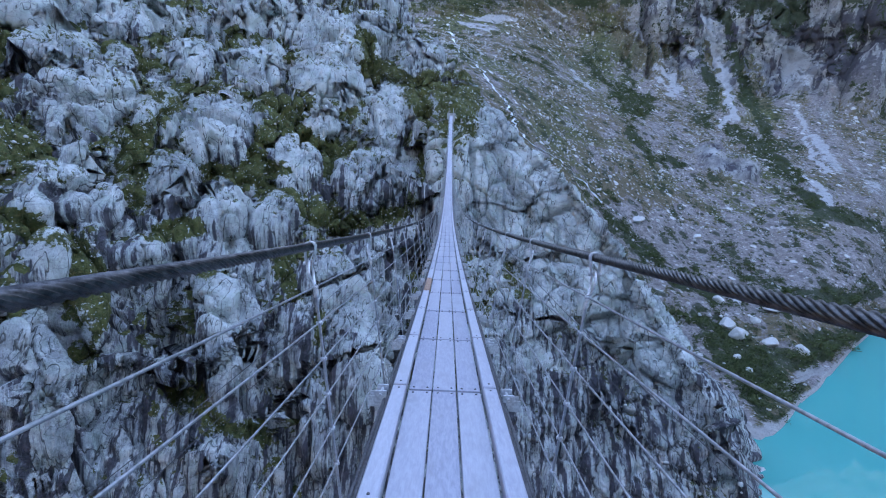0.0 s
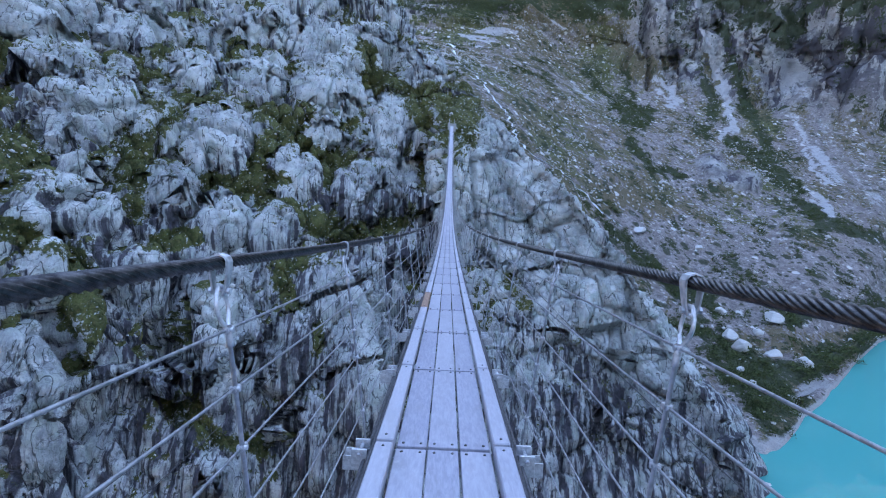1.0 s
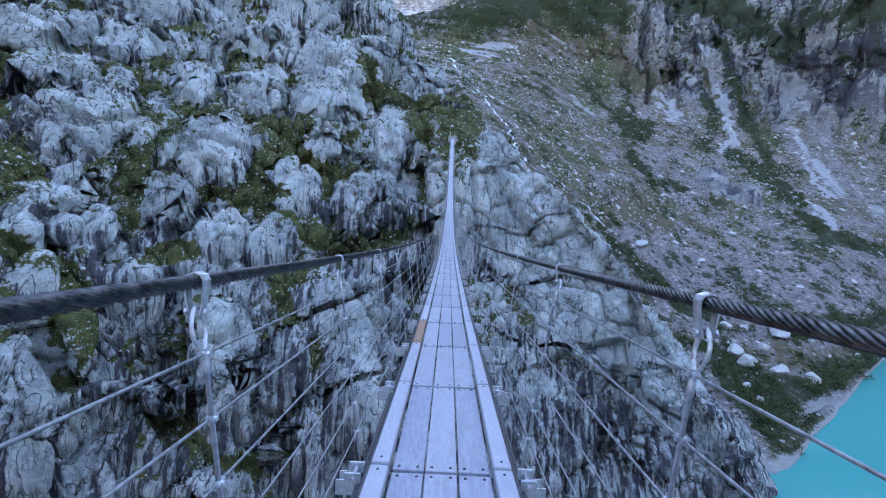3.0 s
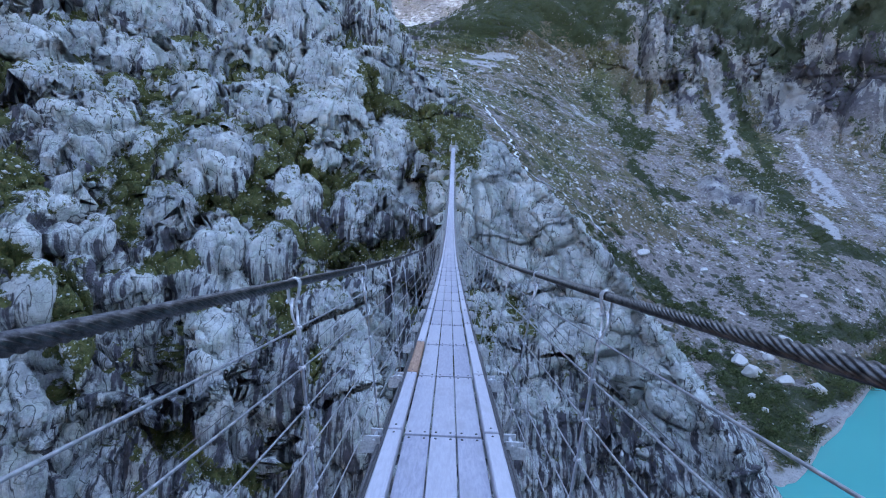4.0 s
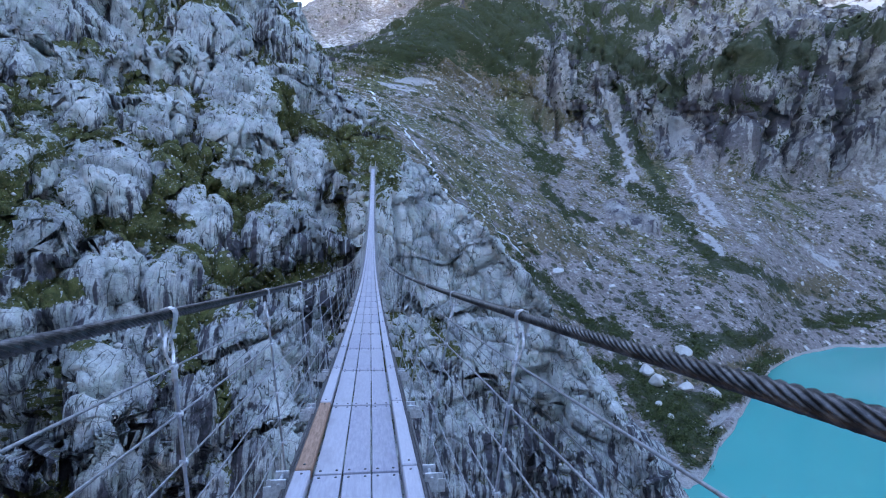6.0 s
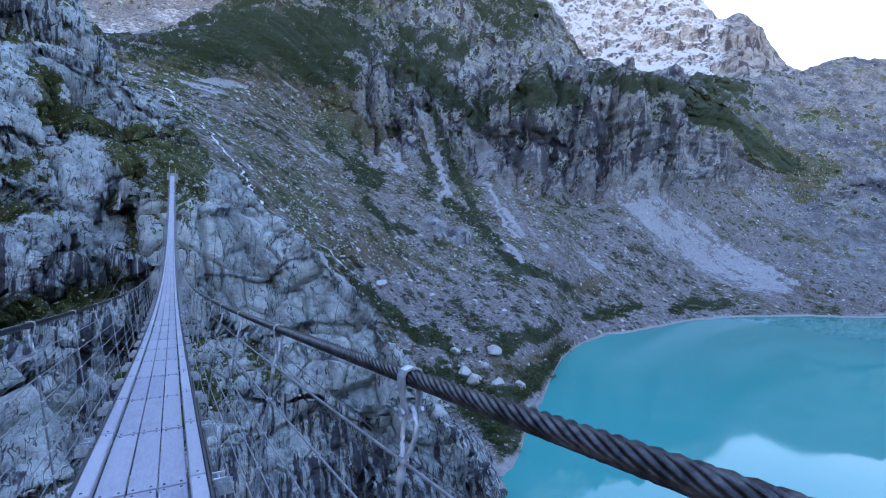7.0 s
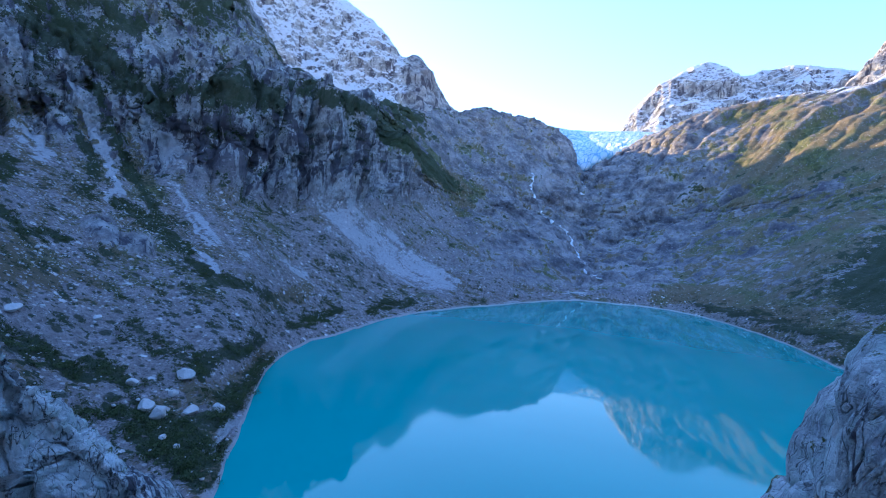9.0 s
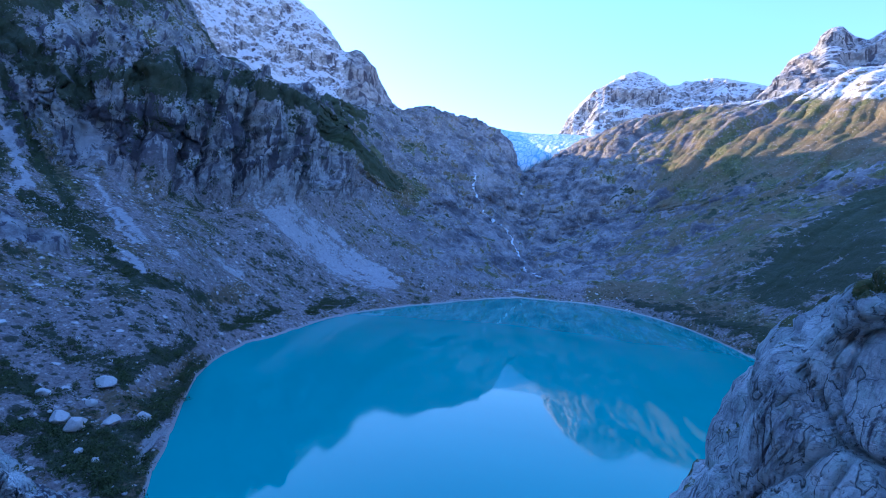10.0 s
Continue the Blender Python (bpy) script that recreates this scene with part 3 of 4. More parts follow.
shoulder.build("rock_shoulder", NEAR_GNEISS, "grey rounded rock shoulder with mossy clefts above the lake", "cliff")

# The valley round the lake: from the shore over scree and cliffs to the crest.
VALLEY_NORTH = [
    (-12, 240, 9, 330, 10.5, 430, 11.5, 480, 12.5, 600, 13.5),
    (-5, 230, 7, 330, 9.5, 430, 11.5, 480, 12.8, 600, 13.9),
    (1, 225, 3, 320, 8, 440, 11, 490, 13.5, 640, 16.6),
    (6, 220, -1, 320, 6, 470, 11, 520, 14.5, 680, 20),
    (14, 215, -9, 310, 0, 520, 9, 570, 14, 740, 23.5),
    (24, 200, -19, 300, -7, 560, 7, 610, 13, 800, 26),
    (32, 165, -26, 295, -10, 585, 5.0, 640, 12.5, 830, 26),
    (36, 150, -28.4, 275, -12.5, 600, 4.4, 655, 12.5, 840, 24.6),
    (38.8, 157, -27.3, 275, -13, 610, 4.2, 660, 13, 845, 22.9),
]
VALLEY_EAST = [
    (40.3, 185, -23.6, 290, -12.5, 620, 4, 670, 13.4, 850, 21.4),
    (41.9, 215, -20.6, 320, -10.8, 625, 4, 675, 13.6, 855, 19.2),
    (43.4, 265, -17.0, 370, -9.0, 640, 4, 685, 13.6, 860, 16.7),
    (46.3, 323, -14.1, 440, -7.4, 660, 4.2, 705, 13.4, 860, 16.0),
    (52.7, 391, -11.7, 530, -6, 720, 5, 770, 12.8, 900, 14.8),
    (59, 479, -9.6, 640, -4.8, 900, 4.5, 960, 9.5, 1250, 14.3),
    (65.7, 562, -8.2, 740, -4, 1100, 4, 1200, 7, 1700, 14.4),
    (72.5, 650, -7.1, 860, -3.6, 1300, 4, 1420, 6.5, 1950, 13.9),
    (77.2, 740, -6.2, 970, -3.8, 1450, 3.5, 1550, 6, 2050, 11.6),
    (79.3, 772, -6.0, 1010, -4, 1500, 2.5, 1600, 5.2, 2000, 8.4),
]
VALLEY_SOUTH = [
    (84.6, 798, -5.8, 1000, -4.1, 1480, 2, 1580, 5.2, 2000, 10.6),
    (91, 784, -5.9, 950, -4.2, 1420, 3, 1520, 6, 1950, 14.2),
    (96.6, 690, -6.7, 850, -4, 1300, 4, 1450, 7, 1850, 15.2),
    (100.3, 607, -7.6, 780, -4.2, 1200, 4.6, 1400, 8, 1800, 15.7),
    (104.2, 511, -9.0, 700, -4.3, 1100, 5, 1320, 8.5, 1750, 16.2),
    (112, 430, -10.7, 600, -4, 1000, 6, 1250, 10, 1700, 17.6),
    (122, 400, -11.5, 560, -3, 900, 8, 1150, 12, 1600, 18.5),
    (140, 380, -12, 520, 0, 800, 10, 1000, 14, 1400, 20),
]
valley = Land(VALLEY_NORTH + VALLEY_EAST + VALLEY_SOUTH, 900, (8, 100, 150, 80, 100, 14), foot=(25, 10), back=(120, 60))
reach = np.hypot(valley.p[:, 0], valley.p[:, 1])
bear, level = valley.bearing, valley.level
cliff = step(level, 2.75, 3.0) * (1 - step(level, 4.0, 4.3))
upper = step(level, 3.4, 4.1) * (1 - 0.7 * step(bear, 57, 66))
lift = step(level, 0.9, 1.35)
hard = step(bear, 12, 22) * (1 - step(bear, 57, 63))
north = 1 - step(bear, 58, 70)
# The fall line runs down towards the lake, not towards the bridge.
fall = np.where(bear < 82, bear + 14.0 * level, 164 - bear + 11.0 * level) + 1.2 * fractal(valley.p / 130, 3, 9)
down = np.stack([fall * 0.36, level * 0.5, 0 * level], 1)
ribs = fractal(down * (1.5, 0.6, 1), 4, 12, 0.6, ridged=True)
upright = np.stack([bear * 0.33 + 0.5 * fractal(valley.p / 60, 2, 13), level * 0.25, 0 * level], 1)
pillars = np.abs(soft_noise(upright, 14)) + 0.5 * np.abs(soft_noise(upright * (2.3, 1.5, 1), 15)) + 0.22 * np.abs(soft_noise(upright * (5.1, 3, 1), 16)) - 0.4
slopes = fractal(down, 4, 61, 0.55, ridged=True)
swell = fractal(valley.p / (150, 150, 220), 4, 6)
valley.push(lift * (reach * 0.022 * swell + 46 * cliff * hard * pillars + (12 * upper + reach * (0.010 - 0.004 * step(bear, 92, 98)) * (1 - north)) * ribs))
valley.push(lift * (reach * (0.004 + 0.0045 * step(bear, 30, 42)) * slopes * (1 - 0.6 * cliff * hard) + reach * 0.010 * fractal(valley.p / 34 * (1, 1, 0.5), 5, 7, 0.58, ridged=True) * (0.2 + (0.35 * cliff * hard + 0.8 * upper * (1 - cliff)) * north + (0.45 - 0.32 * step(bear, 86, 92)) * (1 - north))))
vjoints = flutes(valley, 34.0, 190.0, 0.1, 331) + 0.4 * flutes(valley, 13.0, 60.0, 0.14, 341)
crag(valley, 46.0, lift * north * (0.28 * cliff * hard + 0.15 * upper * step(bear, 8, 14) + 0.05), 24, 0.35, 1.0, 1.3, 1.2, -7.0 * vjoints * lift * north * (cliff * hard + 0.45 * upper * step(bear, 8, 14)))
valley.push(0.8 * fractal(valley.p / 7, 3, 17) * lift * (1 - step(reach, 500, 800)))
valley.p[:, 2] += 2.2 * fractal(valley.p / (18, 18, 60), 4, 18) * (1 - step(level, 1.3, 1.8)) * step(level, 0.2, 0.8)
valley.push(lift * reach * (0.006 - 0.0035 * step(bear, 90, 96)) * (1 - north) * fractal(valley.p / (70, 70, 13), 4, 19, 0.6, ridged=True))
valley.push(5.0 * valley.near_line([(27.9, -1.2), (29.2, -2.6), (31.5, -2.8)], 1.5) * (0.8 + 0.9 * fractal(valley.p / 8, 3, 98, ridged=True)))
up = valley.normals()[:, 2]
ang = valley.elevation()
patchy = fractal(valley.p / 70, 4, 71)
runs = fractal(down * (1.6, 0.7, 1), 4, 72, 0.6)
strips = fractal(down * (2.6, 1.1, 1), 3, 78)
ragged = 0.45 * fractal(valley.p / 24, 4, 75) + 0.35 * fractal(down * (2.2, 1.5, 1), 3, 76)


# Zones on the slope have ragged edges: their outlines wander with the ground.
valley.warp = np.stack([0.8 * fractal(valley.p / 26, 4, 101, 0.65) + 0.5 * fractal(valley.p / 7, 3, 103), 0.7 * fractal(valley.p / 26, 4, 102, 0.65) + 0.45 * fractal(valley.p / 7, 3, 104)], 1)


def zone(lines):
    return np.maximum.reduce([valley.near_line(line, w) for line, w in lines])


calm = valley.warp
valley.warp = calm * 1.9
fan = zone([([(50.5, 3.5), (53, 1.5), (56, -1.0)], 4.0), ([(54, 0.5), (59, -3), (64, -4.6)], 3.6),
            ([(36.5, 16), (35.5, 12.5), (34, 9)], 0.9), ([(1, 11.3), (6, 11.8), (10.6, 12.1)], 1.2), ([(12.9, 6.7), (15, 5.2)], 1.5), ([(22, 7), (24, 5)], 1.0), ([(49.5, 4.6), (52, 3.2)], 1.4)])
valley.warp = calm
splay = zone([([(33.0, 8.3), (34.5, 5.5), (36.3, 2.6)], 1.6), ([(36.3, 2.6), (38.8, -0.6), (42, -3.4), (45, -5.0), (47, -5.8)], 2.5)])
fan = np.maximum(fan, splay)
chute = zone([([(24.4, 14.4), (25.2, 11.7), (26.9, 8.9), (28.2, 6.1), (28.6, 4.4), (29.8, 2.1)], 0.62), ([(29.4, 3.2), (28.9, 1.5)], 0.5), ([(36.2, -3.1), (37.2, -4.0), (38.4, -5.1)], 0.6), ([(34.6, 3.0), (36.2, -0.2), (38.0, -2.6)], 0.3)])
knob = zone([([(27.9, -1.2), (29.2, -2.6), (31.5, -2.8)], 1.5)])
blocky = zone([([(24, -9.5), (30, -10.5), (36, -11.5), (43, -12)], 3.2), ([(20, -9), (26, -13)], 2.0)])
GREEN = [([(57, 11), (62, 8), (66, 5.5)], 2.0), ([(9.2, 14.7), (12, 14)], 1.2), ([(15.5, 11), (18, 9), (21.7, 8.5)], 1.8), ([(26, 9), (27.5, 6.5)], 0.9), ([(29, 8), (30.5, 6), (32.2, 2.7)], 1.5), ([(9.5, 3.2), (10.6, 1.4)], 1.5), ([(18.4, -6), (21.6, -4.6)], 1.7), ([(24.1, -4.9), (24.4, -6.5)], 1.3),
         ([(1.5, 14), (-1, 11)], 2.0), ([(44, -8.5), (48, -7.2)], 1.3), ([(33, -20), (36, -22), (38.5, -24.5)], 3.4), ([(37, -18), (41, -18), (43.5, -15)], 2.2), ([(97, 9.6), (103, 10.4), (113, 12.2)], 2.6), ([(88.8, -4.6), (94.7, -3.6), (102.8, -5.2), (106.7, -6.3)], 1.3)]
tone = fractal(valley.p / 9, 4, 97)
grass = 0.47 + 0.22 * step(bear, -4, 2) * (1 - step(bear, 14, 26)) - 0.12 * step(bear, 41, 46) * north + 0.45 * patchy + 0.22 * runs + 0.5 * tone + 0.75 * zone(GREEN) - 0.3 * blocky - 0.45 * cliff * hard - 0.2 * step(bear, 60, 76) + 0.4 * step(bear, 88, 98) - 0.6 * knob
PINES = [([(18.6, 4.3), (20.5, 2.6)], 1.7), ([(21.4, 4.2), (21.7, 3.4)], 0.9), ([(20.1, 0.8), (22.7, -2.0), (25.6, -2.8)], 0.7), ([(14.4, 8.4), (18, 5)], 0.4), ([(18.5, 8), (20.6, 4)], 0.4), ([(29.5, 1.0), (31.6, -0.1), (34.2, -2.2), (35.8, -4.3), (38.7, -6.1), (41.2, -6.8), (43.7, -7.9)], 0.95),
         ([(25.5, 8), (27.2, 4.5), (27.6, 2)], 0.65), ([(30, 6), (31.5, 3), (33, 0)], 0.55), ([(26.8, 12), (28.6, 8.5), (30.2, 4)], 0.5), ([(0.5, 16), (4.7, 16), (9, 17.5)], 2.6), ([(9, 18), (13.4, 17.6), (14, 14.5)], 2.2), ([(12, 19.5), (20, 18)], 2.2), ([(22.2, 15.7), (26.5, 15.3), (30.3, 12.5), (32.9, 10.2)], 1.5)]
PINES += [([(24, 20), (30, 18)], 1.6), ([(36, 12.8), (39, 14.8), (42.5, 14)], 1.9), ([(44, 15.8), (48, 15.0), (51.5, 14.3)], 1.2), ([(55, 12.3), (60, 9.7), (64.7, 6.2)], 1.2), ([(46.7, -11.3), (52, -8.9)], 0.9), ([(55.7, -8.7), (61, -7.9)], 0.7), ([(37.4, -15), (40, -13.6), (42.7, -12.8)], 1.5),
          ([(31, -19), (34.5, -22), (38, -25)], 3.0), ([(36, -20.5), (39, -20.5), (41.4, -17.5), (43.5, -15.2)], 1.7), ([(28, -14), (31, -16)], 1.2), ([(19.5, -9.2), (23.5, -12.2), (27, -15.2)], 1.1), ([(92, -4.9), (100, -5.6), (106, -6.6)], 0.8), ([(107, -1.5), (111, 3), (114, 5.5)], 3.2), ([(112, 0), (118, 6)], 5.0)]
# South slope: extra scrub below the sunlit edge darkens it, painting in shade.
scrub = 0.12 + 0.14 * step(bear, 82, 92) * (1 - step(ang, 8.5, 11)) + 0.8 * zone(PINES) * (0.95 + 0.7 * ragged + 0.4 * tone) + 0.3 * np.clip(strips - 0.05, 0, 1) * north * step(bear, 14, 24) * (1 - cliff * hard) + 0.58 * upper * north * step(patchy + 0.5 * ragged, -0.3, 0.3) + 0.75 * ragged + 0.4 * tone - 0.6 * np.maximum(fan, chute) - 0.25 * step(bear, 64, 80) + 0.3 * step(bear, 94, 106) * (1 - step(ang, 8.5, 10.5)) - 0.8 * knob
snowline = step(ang + 1.5 * swell + 0.8 * ribs, 15.8, 16.8) * step(bear, 85, 93)
dark = zone([([(34.6, 9), (36.5, 7), (39, 5.8)], 1.8), ([(37, 10.5), (41, 8)], 1.8), ([(44.6, 13), (46, 9), (47.4, 6)], 1.0), ([(48.6, 11), (49.6, 7)], 0.8), ([(42.6, 12), (43.2, 7)], 0.7), ([(51.6, 11), (52.2, 7)], 0.6)])
valley.masks = {"stain_shade": dark, "coarse": step(reach, 650, 1150), "grass": grass, "scrub": scrub, "fan": np.maximum(fan * (0.52 + 0.9 * runs + 0.8 * ragged + 0.7 * strips + 0.3 * tone + 0.3 * splay), 1.1 * chute), "scree": 1 - np.maximum(np.maximum(np.maximum(cliff * hard, upper), knob), 0.75 * step(bear, 60, 76) * step(level, 1.5, 2.2)), "snow": 0.52 * snowline * step(up, 0.25, 0.6)}
valley.build("valley_side", HILL, "scree, turf and dwarf pine slopes rising from the lake to dark cliffs", "mountainside")

# Summits behind the valley.
SNOWY_WALL = [
    (30, 1700, 14, 2000, 20, 2350, 27),
    (38, 1700, 14, 2000, 22, 2400, 30),
    (44, 1750, 13, 2050, 21, 2400, 29),
    (49, 1750, 13, 2050, 18, 2400, 26),
    (52, 1800, 12.5, 2080, 17.5, 2400, 24.4),
    (55.5, 1800, 12.5, 2080, 16.5, 2400, 22.4),
    (58.2, 1800, 12, 2080, 15.5, 2380, 20.1),
    (59.6, 1800, 12, 2080, 15.5, 2360, 20.4),
    (61, 1800, 12, 2080, 14.8, 2360, 19.2),
    (64, 1800, 11, 2080, 13, 2380, 15.3),
    (68, 1850, 10, 2100, 12.5, 2400, 14.0),
    (76, 2000, 9, 2300, 11, 2600, 11.5),
]
wall = Land(SNOWY_WALL, 480, (4, 110, 120, 16), foot=(60, 60), back=(250, 200))
wall.push(62 * fractal(wall.p / (170, 170, 300), 7, 33, 0.55, ridged=True) * step(wall.level, 0.5, 1.5) * (1 - 0.75 * step(wall.level, 2.5, 3)))
wall.push(7 * fractal(wall.p / 45, 4, 37))
wall.masks = {"grass": 0 * wall.level, "scrub": 0 * wall.level, "scree": 0 * wall.level, "snow": (0.34 + 0.4 * step(wall.normals()[:, 2], 0.2, 0.7) + 0.2 * fractal(wall.p / 90, 4, 38)) * (1 - 0.8 * step(wall.bearing, 57, 60)) + 0.5 * wall.near_line([(47, 16.8), (53, 15.4), (57, 14.4)], 1.0)}
wall.build("snowy_ridge", FAR_HILL, "steep rock ridge dusted with fresh snow", "mountain")

PEAK = [
    (80, 3300, 8, 3600, 9.5, 3900, 10.5),
    (84, 3300, 9, 3600, 11.5, 3900, 13.2),
    (85.4, 3300, 10, 3600, 13, 3900, 15.4),
    (88.8, 3300, 12, 3600, 15.5, 3900, 18.4),
    (92.4, 3300, 12.5, 3600, 16.2, 3900, 19.7),
    (95.2, 3300, 12.5, 3600, 15.5, 3900, 18.2),
    (99.3, 3300, 13, 3600, 16, 3900, 18.5),
    (103.4, 3300, 13, 3600, 15.5, 3900, 17.7),
    (110, 3300, 12, 3600, 14, 3900, 16),
]
peak = Land(PEAK, 400, (4, 100, 110, 14), foot=(60, 80), back=(300, 300))
peak.push(85 * fractal(peak.p / (260, 260, 460), 7, 43, 0.55, ridged=True) * step(peak.level, 0.5, 1.5) * (1 - 0.75 * step(peak.level, 2.5, 3)))
peak.masks = {"grass": 0 * peak.level, "scrub": 0 * peak.level, "scree": 0 * peak.level, "snow": 0.2 + 0.42 * step(peak.normals()[:, 2], 0.2, 0.6) + 0.3 * fractal(peak.p / 140, 4, 39)}
peak.build("snow_peak", FAR_HILL, "distant snow-covered rock peak above the glacier", "mountain")

SUMMIT = [
    (100, 2300, 10, 2600, 12, 2850, 13.5),
    (103.5, 2300, 12.5, 2600, 14.5, 2850, 15.8),
    (105, 2300, 14, 2600, 16, 2850, 18.0),
    (106.2, 2300, 14.5, 2600, 17.2, 2850, 19.7),
    (108, 2300, 15, 2600, 17.6, 2850, 20.3),
    (109.6, 2300, 15, 2600, 18.4, 2850, 21.9),
    (110.6, 2300, 15, 2600, 18, 2850, 20.9),
    (111.8, 2300, 15, 2600, 17.8, 2850, 20.3),
    (113, 2300, 15, 2600, 18, 2850, 20.9),
    (115, 2300, 15.5, 2600, 18, 2850, 20.2),
    (122, 2300, 16, 2600, 19, 2850, 22),
    (145, 2300, 14, 2600, 17, 2850, 20),
]
summit = Land(SUMMIT, 360, (4, 90, 90, 14), foot=(60, 60), back=(250, 200))
summit.push(66 * fractal(summit.p / (190, 190, 320), 7, 53, 0.56, ridged=True) * step(summit.level, 0.5, 1.5) * (1 - 0.75 * step(summit.level, 2.5, 3)))
summit.masks = {"grass": 0 * summit.level, "scrub": 0 * summit.level, "scree": 0 * summit.level, "snow": 0.04 + 0.45 * step(summit.normals()[:, 2], 0.3, 0.7) + 0.35 * fractal(summit.p / 110, 4, 49)}
summit.build("rock_summit", FAR_HILL, "dark rock summit streaked with fresh snow", "mountain")

BEHIND = [
    (-30, 1300, 12, 1500, 14, 1750, 16),
    (-14, 1300, 12, 1500, 14, 1750, 16),
    (-9, 1300, 13, 1500, 15.5, 1750, 17.4),
    (-7, 1300, 13, 1500, 16, 1750, 18.4),
    (-3, 1300, 14, 1500, 17, 1750, 20.5),
    (6, 1300, 15, 1500, 19, 1750, 23),
    (20, 1300, 16, 1500, 20, 1750, 25),
    (36, 1300, 16, 1500, 21, 1750, 27),
]
behind = Land(BEHIND, 260, (4, 50, 50, 14), foot=(60, 60), back=(250, 200))
behind.push(40 * fractal(behind.p / (140, 140, 240), 6, 63, 0.58, ridged=True) * step(behind.level, 0.5, 1.5) * (1 - 0.75 * step(behind.level, 2.5, 3)))
behind.masks = {"grass": 0.15 + 0 * behind.level, "scrub": 0 * behind.level, "scree": 0.8 + 0 * behind.level, "snow": 0.25 + 0.4 * fractal(behind.p / 110, 4, 49)}
behind.build("far_ridge", FAR_HILL, "pale distant scree ridge behind the bluff", "mountain")

CLOSING = [
    (135, 420, -8, 650, 6, 1100, 18),
    (175, 300, 2, 600, 12, 1000, 22),
    (215, 300, 2, 600, 12, 1000, 22),
    (262, 420, -6, 700, 8, 1200, 20),
    (300, 380, -4, 650, 10, 1100, 24),
]
closing = Land(CLOSING, 160, (4, 30, 40, 8), foot=(80, 60), back=(200, 100))
closing.push(18 * fractal(closing.p / 120, 5, 73) * step(closing.level, 0.5, 1.5))
closing.masks = {"grass": 0.5 + 0.5 * fractal(closing.p / 90, 4, 70), "scrub": 0.2 + 0.5 * fractal(closing.p / 120, 4, 74), "scree": 0.6 + 0 * closing.level, "snow": 0 * closing.level}
closing.build("closing_hillside", HILL, "turf and scree hillside closing the valley", "mountainside")

GLACIER = [
    (74.5, 2110, 12.2, 2450, 13.3, 3000, 13.9),
    (77.5, 2110, 11.4, 2450, 12.9, 3000, 13.6),
    (79.6, 2090, 9.8, 2400, 12.2, 3000, 13.4),
    (82, 2110, 11.0, 2400, 12.6, 3000, 13.3),
    (85, 2090, 11.8, 2400, 12.8, 3000, 13.3),
    (89, 2090, 12.6, 2450, 12.9, 3100, 13.0),
]
ice = Land(GLACIER, 160, (4, 70, 70, 6), foot=(10, 40), back=(100, 40))
ice.push(9 * fractal(ice.p / (60, 60, 40), 5, 83, 0.6, ridged=True) + 5 * fractal(ice.p / 22, 4, 84, 0.6, ridged=True))
ice.build("glacier", ICE, "pale blue crevassed glacier tongue hanging over the rock step", "glacier")


def sheet(name, points, material, label, category, z):
    bm = bmesh.new()
    bm.faces.new([bm.verts.new((x, y, z)) for x, y in points])
    me = bpy.data.meshes.new(name)
    bm.to_mesh(me)
    bm.free()
    me.materials.append(material)
    return tagged(new(name, me), label, category, kind="structure")


def ring(radius, count):
    return [(radius * math.cos(math.tau * k / count), radius * math.sin(math.tau * k / count)) for k in range(count)]


sheet("lake", [(x * 560 + 620, y * 460 + 40) for x, y in ring(1, 64)], WATER, "still turquoise glacial lake mirroring the sky", "lake", -80.0)
ground = sheet("ground", ring(4800, 64), HILL, "stony valley floor under the slopes", "ground", -104.0)


# ---- the bridge ----
def part(name, bm, material, parent, label=""):
    me = bpy.data.meshes.new(name)
    bm.to_mesh(me)
    bm.free()
    me.materials.append(material)
    ob = new(name, me)
    ob.parent = parent
    return tagged(ob, label)


def thing(name, label, category, group="", at=(0, 0, 0)):
    ob = new(name)
    ob.location = at
    return tagged(ob, label, category, group)


def deck_z(y):
    """Height of the deck along the hanging bridge."""
    return -0.197 * y + 0.00153 * y * y


def deck_tilt(y):
    return math.atan(-0.197 + 0.00306 * y)


RAIL_X, RAIL_H, BAY, FIRST, LAST = 0.7275, 1.349, 1.725, -20.0, 157.0
HANGER0, JOINT0 = 2.34, 3.73


def slab(bm, x0, x1, y0, y1, z0, z1, bevel=0.004):
    """A block with softened edges."""
    r = bmesh.ops.create_cube(bm, size=1, matrix=Matrix.LocRotScale(((x0 + x1) / 2, (y0 + y1) / 2, (z0 + z1) / 2), None, (x1 - x0, y1 - y0, z1 - z0)))
    if bevel:
        edges = {e for v in r["verts"] for e in v.link_edges}
        bmesh.ops.bevel(bm, geom=list(edges), offset=bevel, segments=1, affect="EDGES")


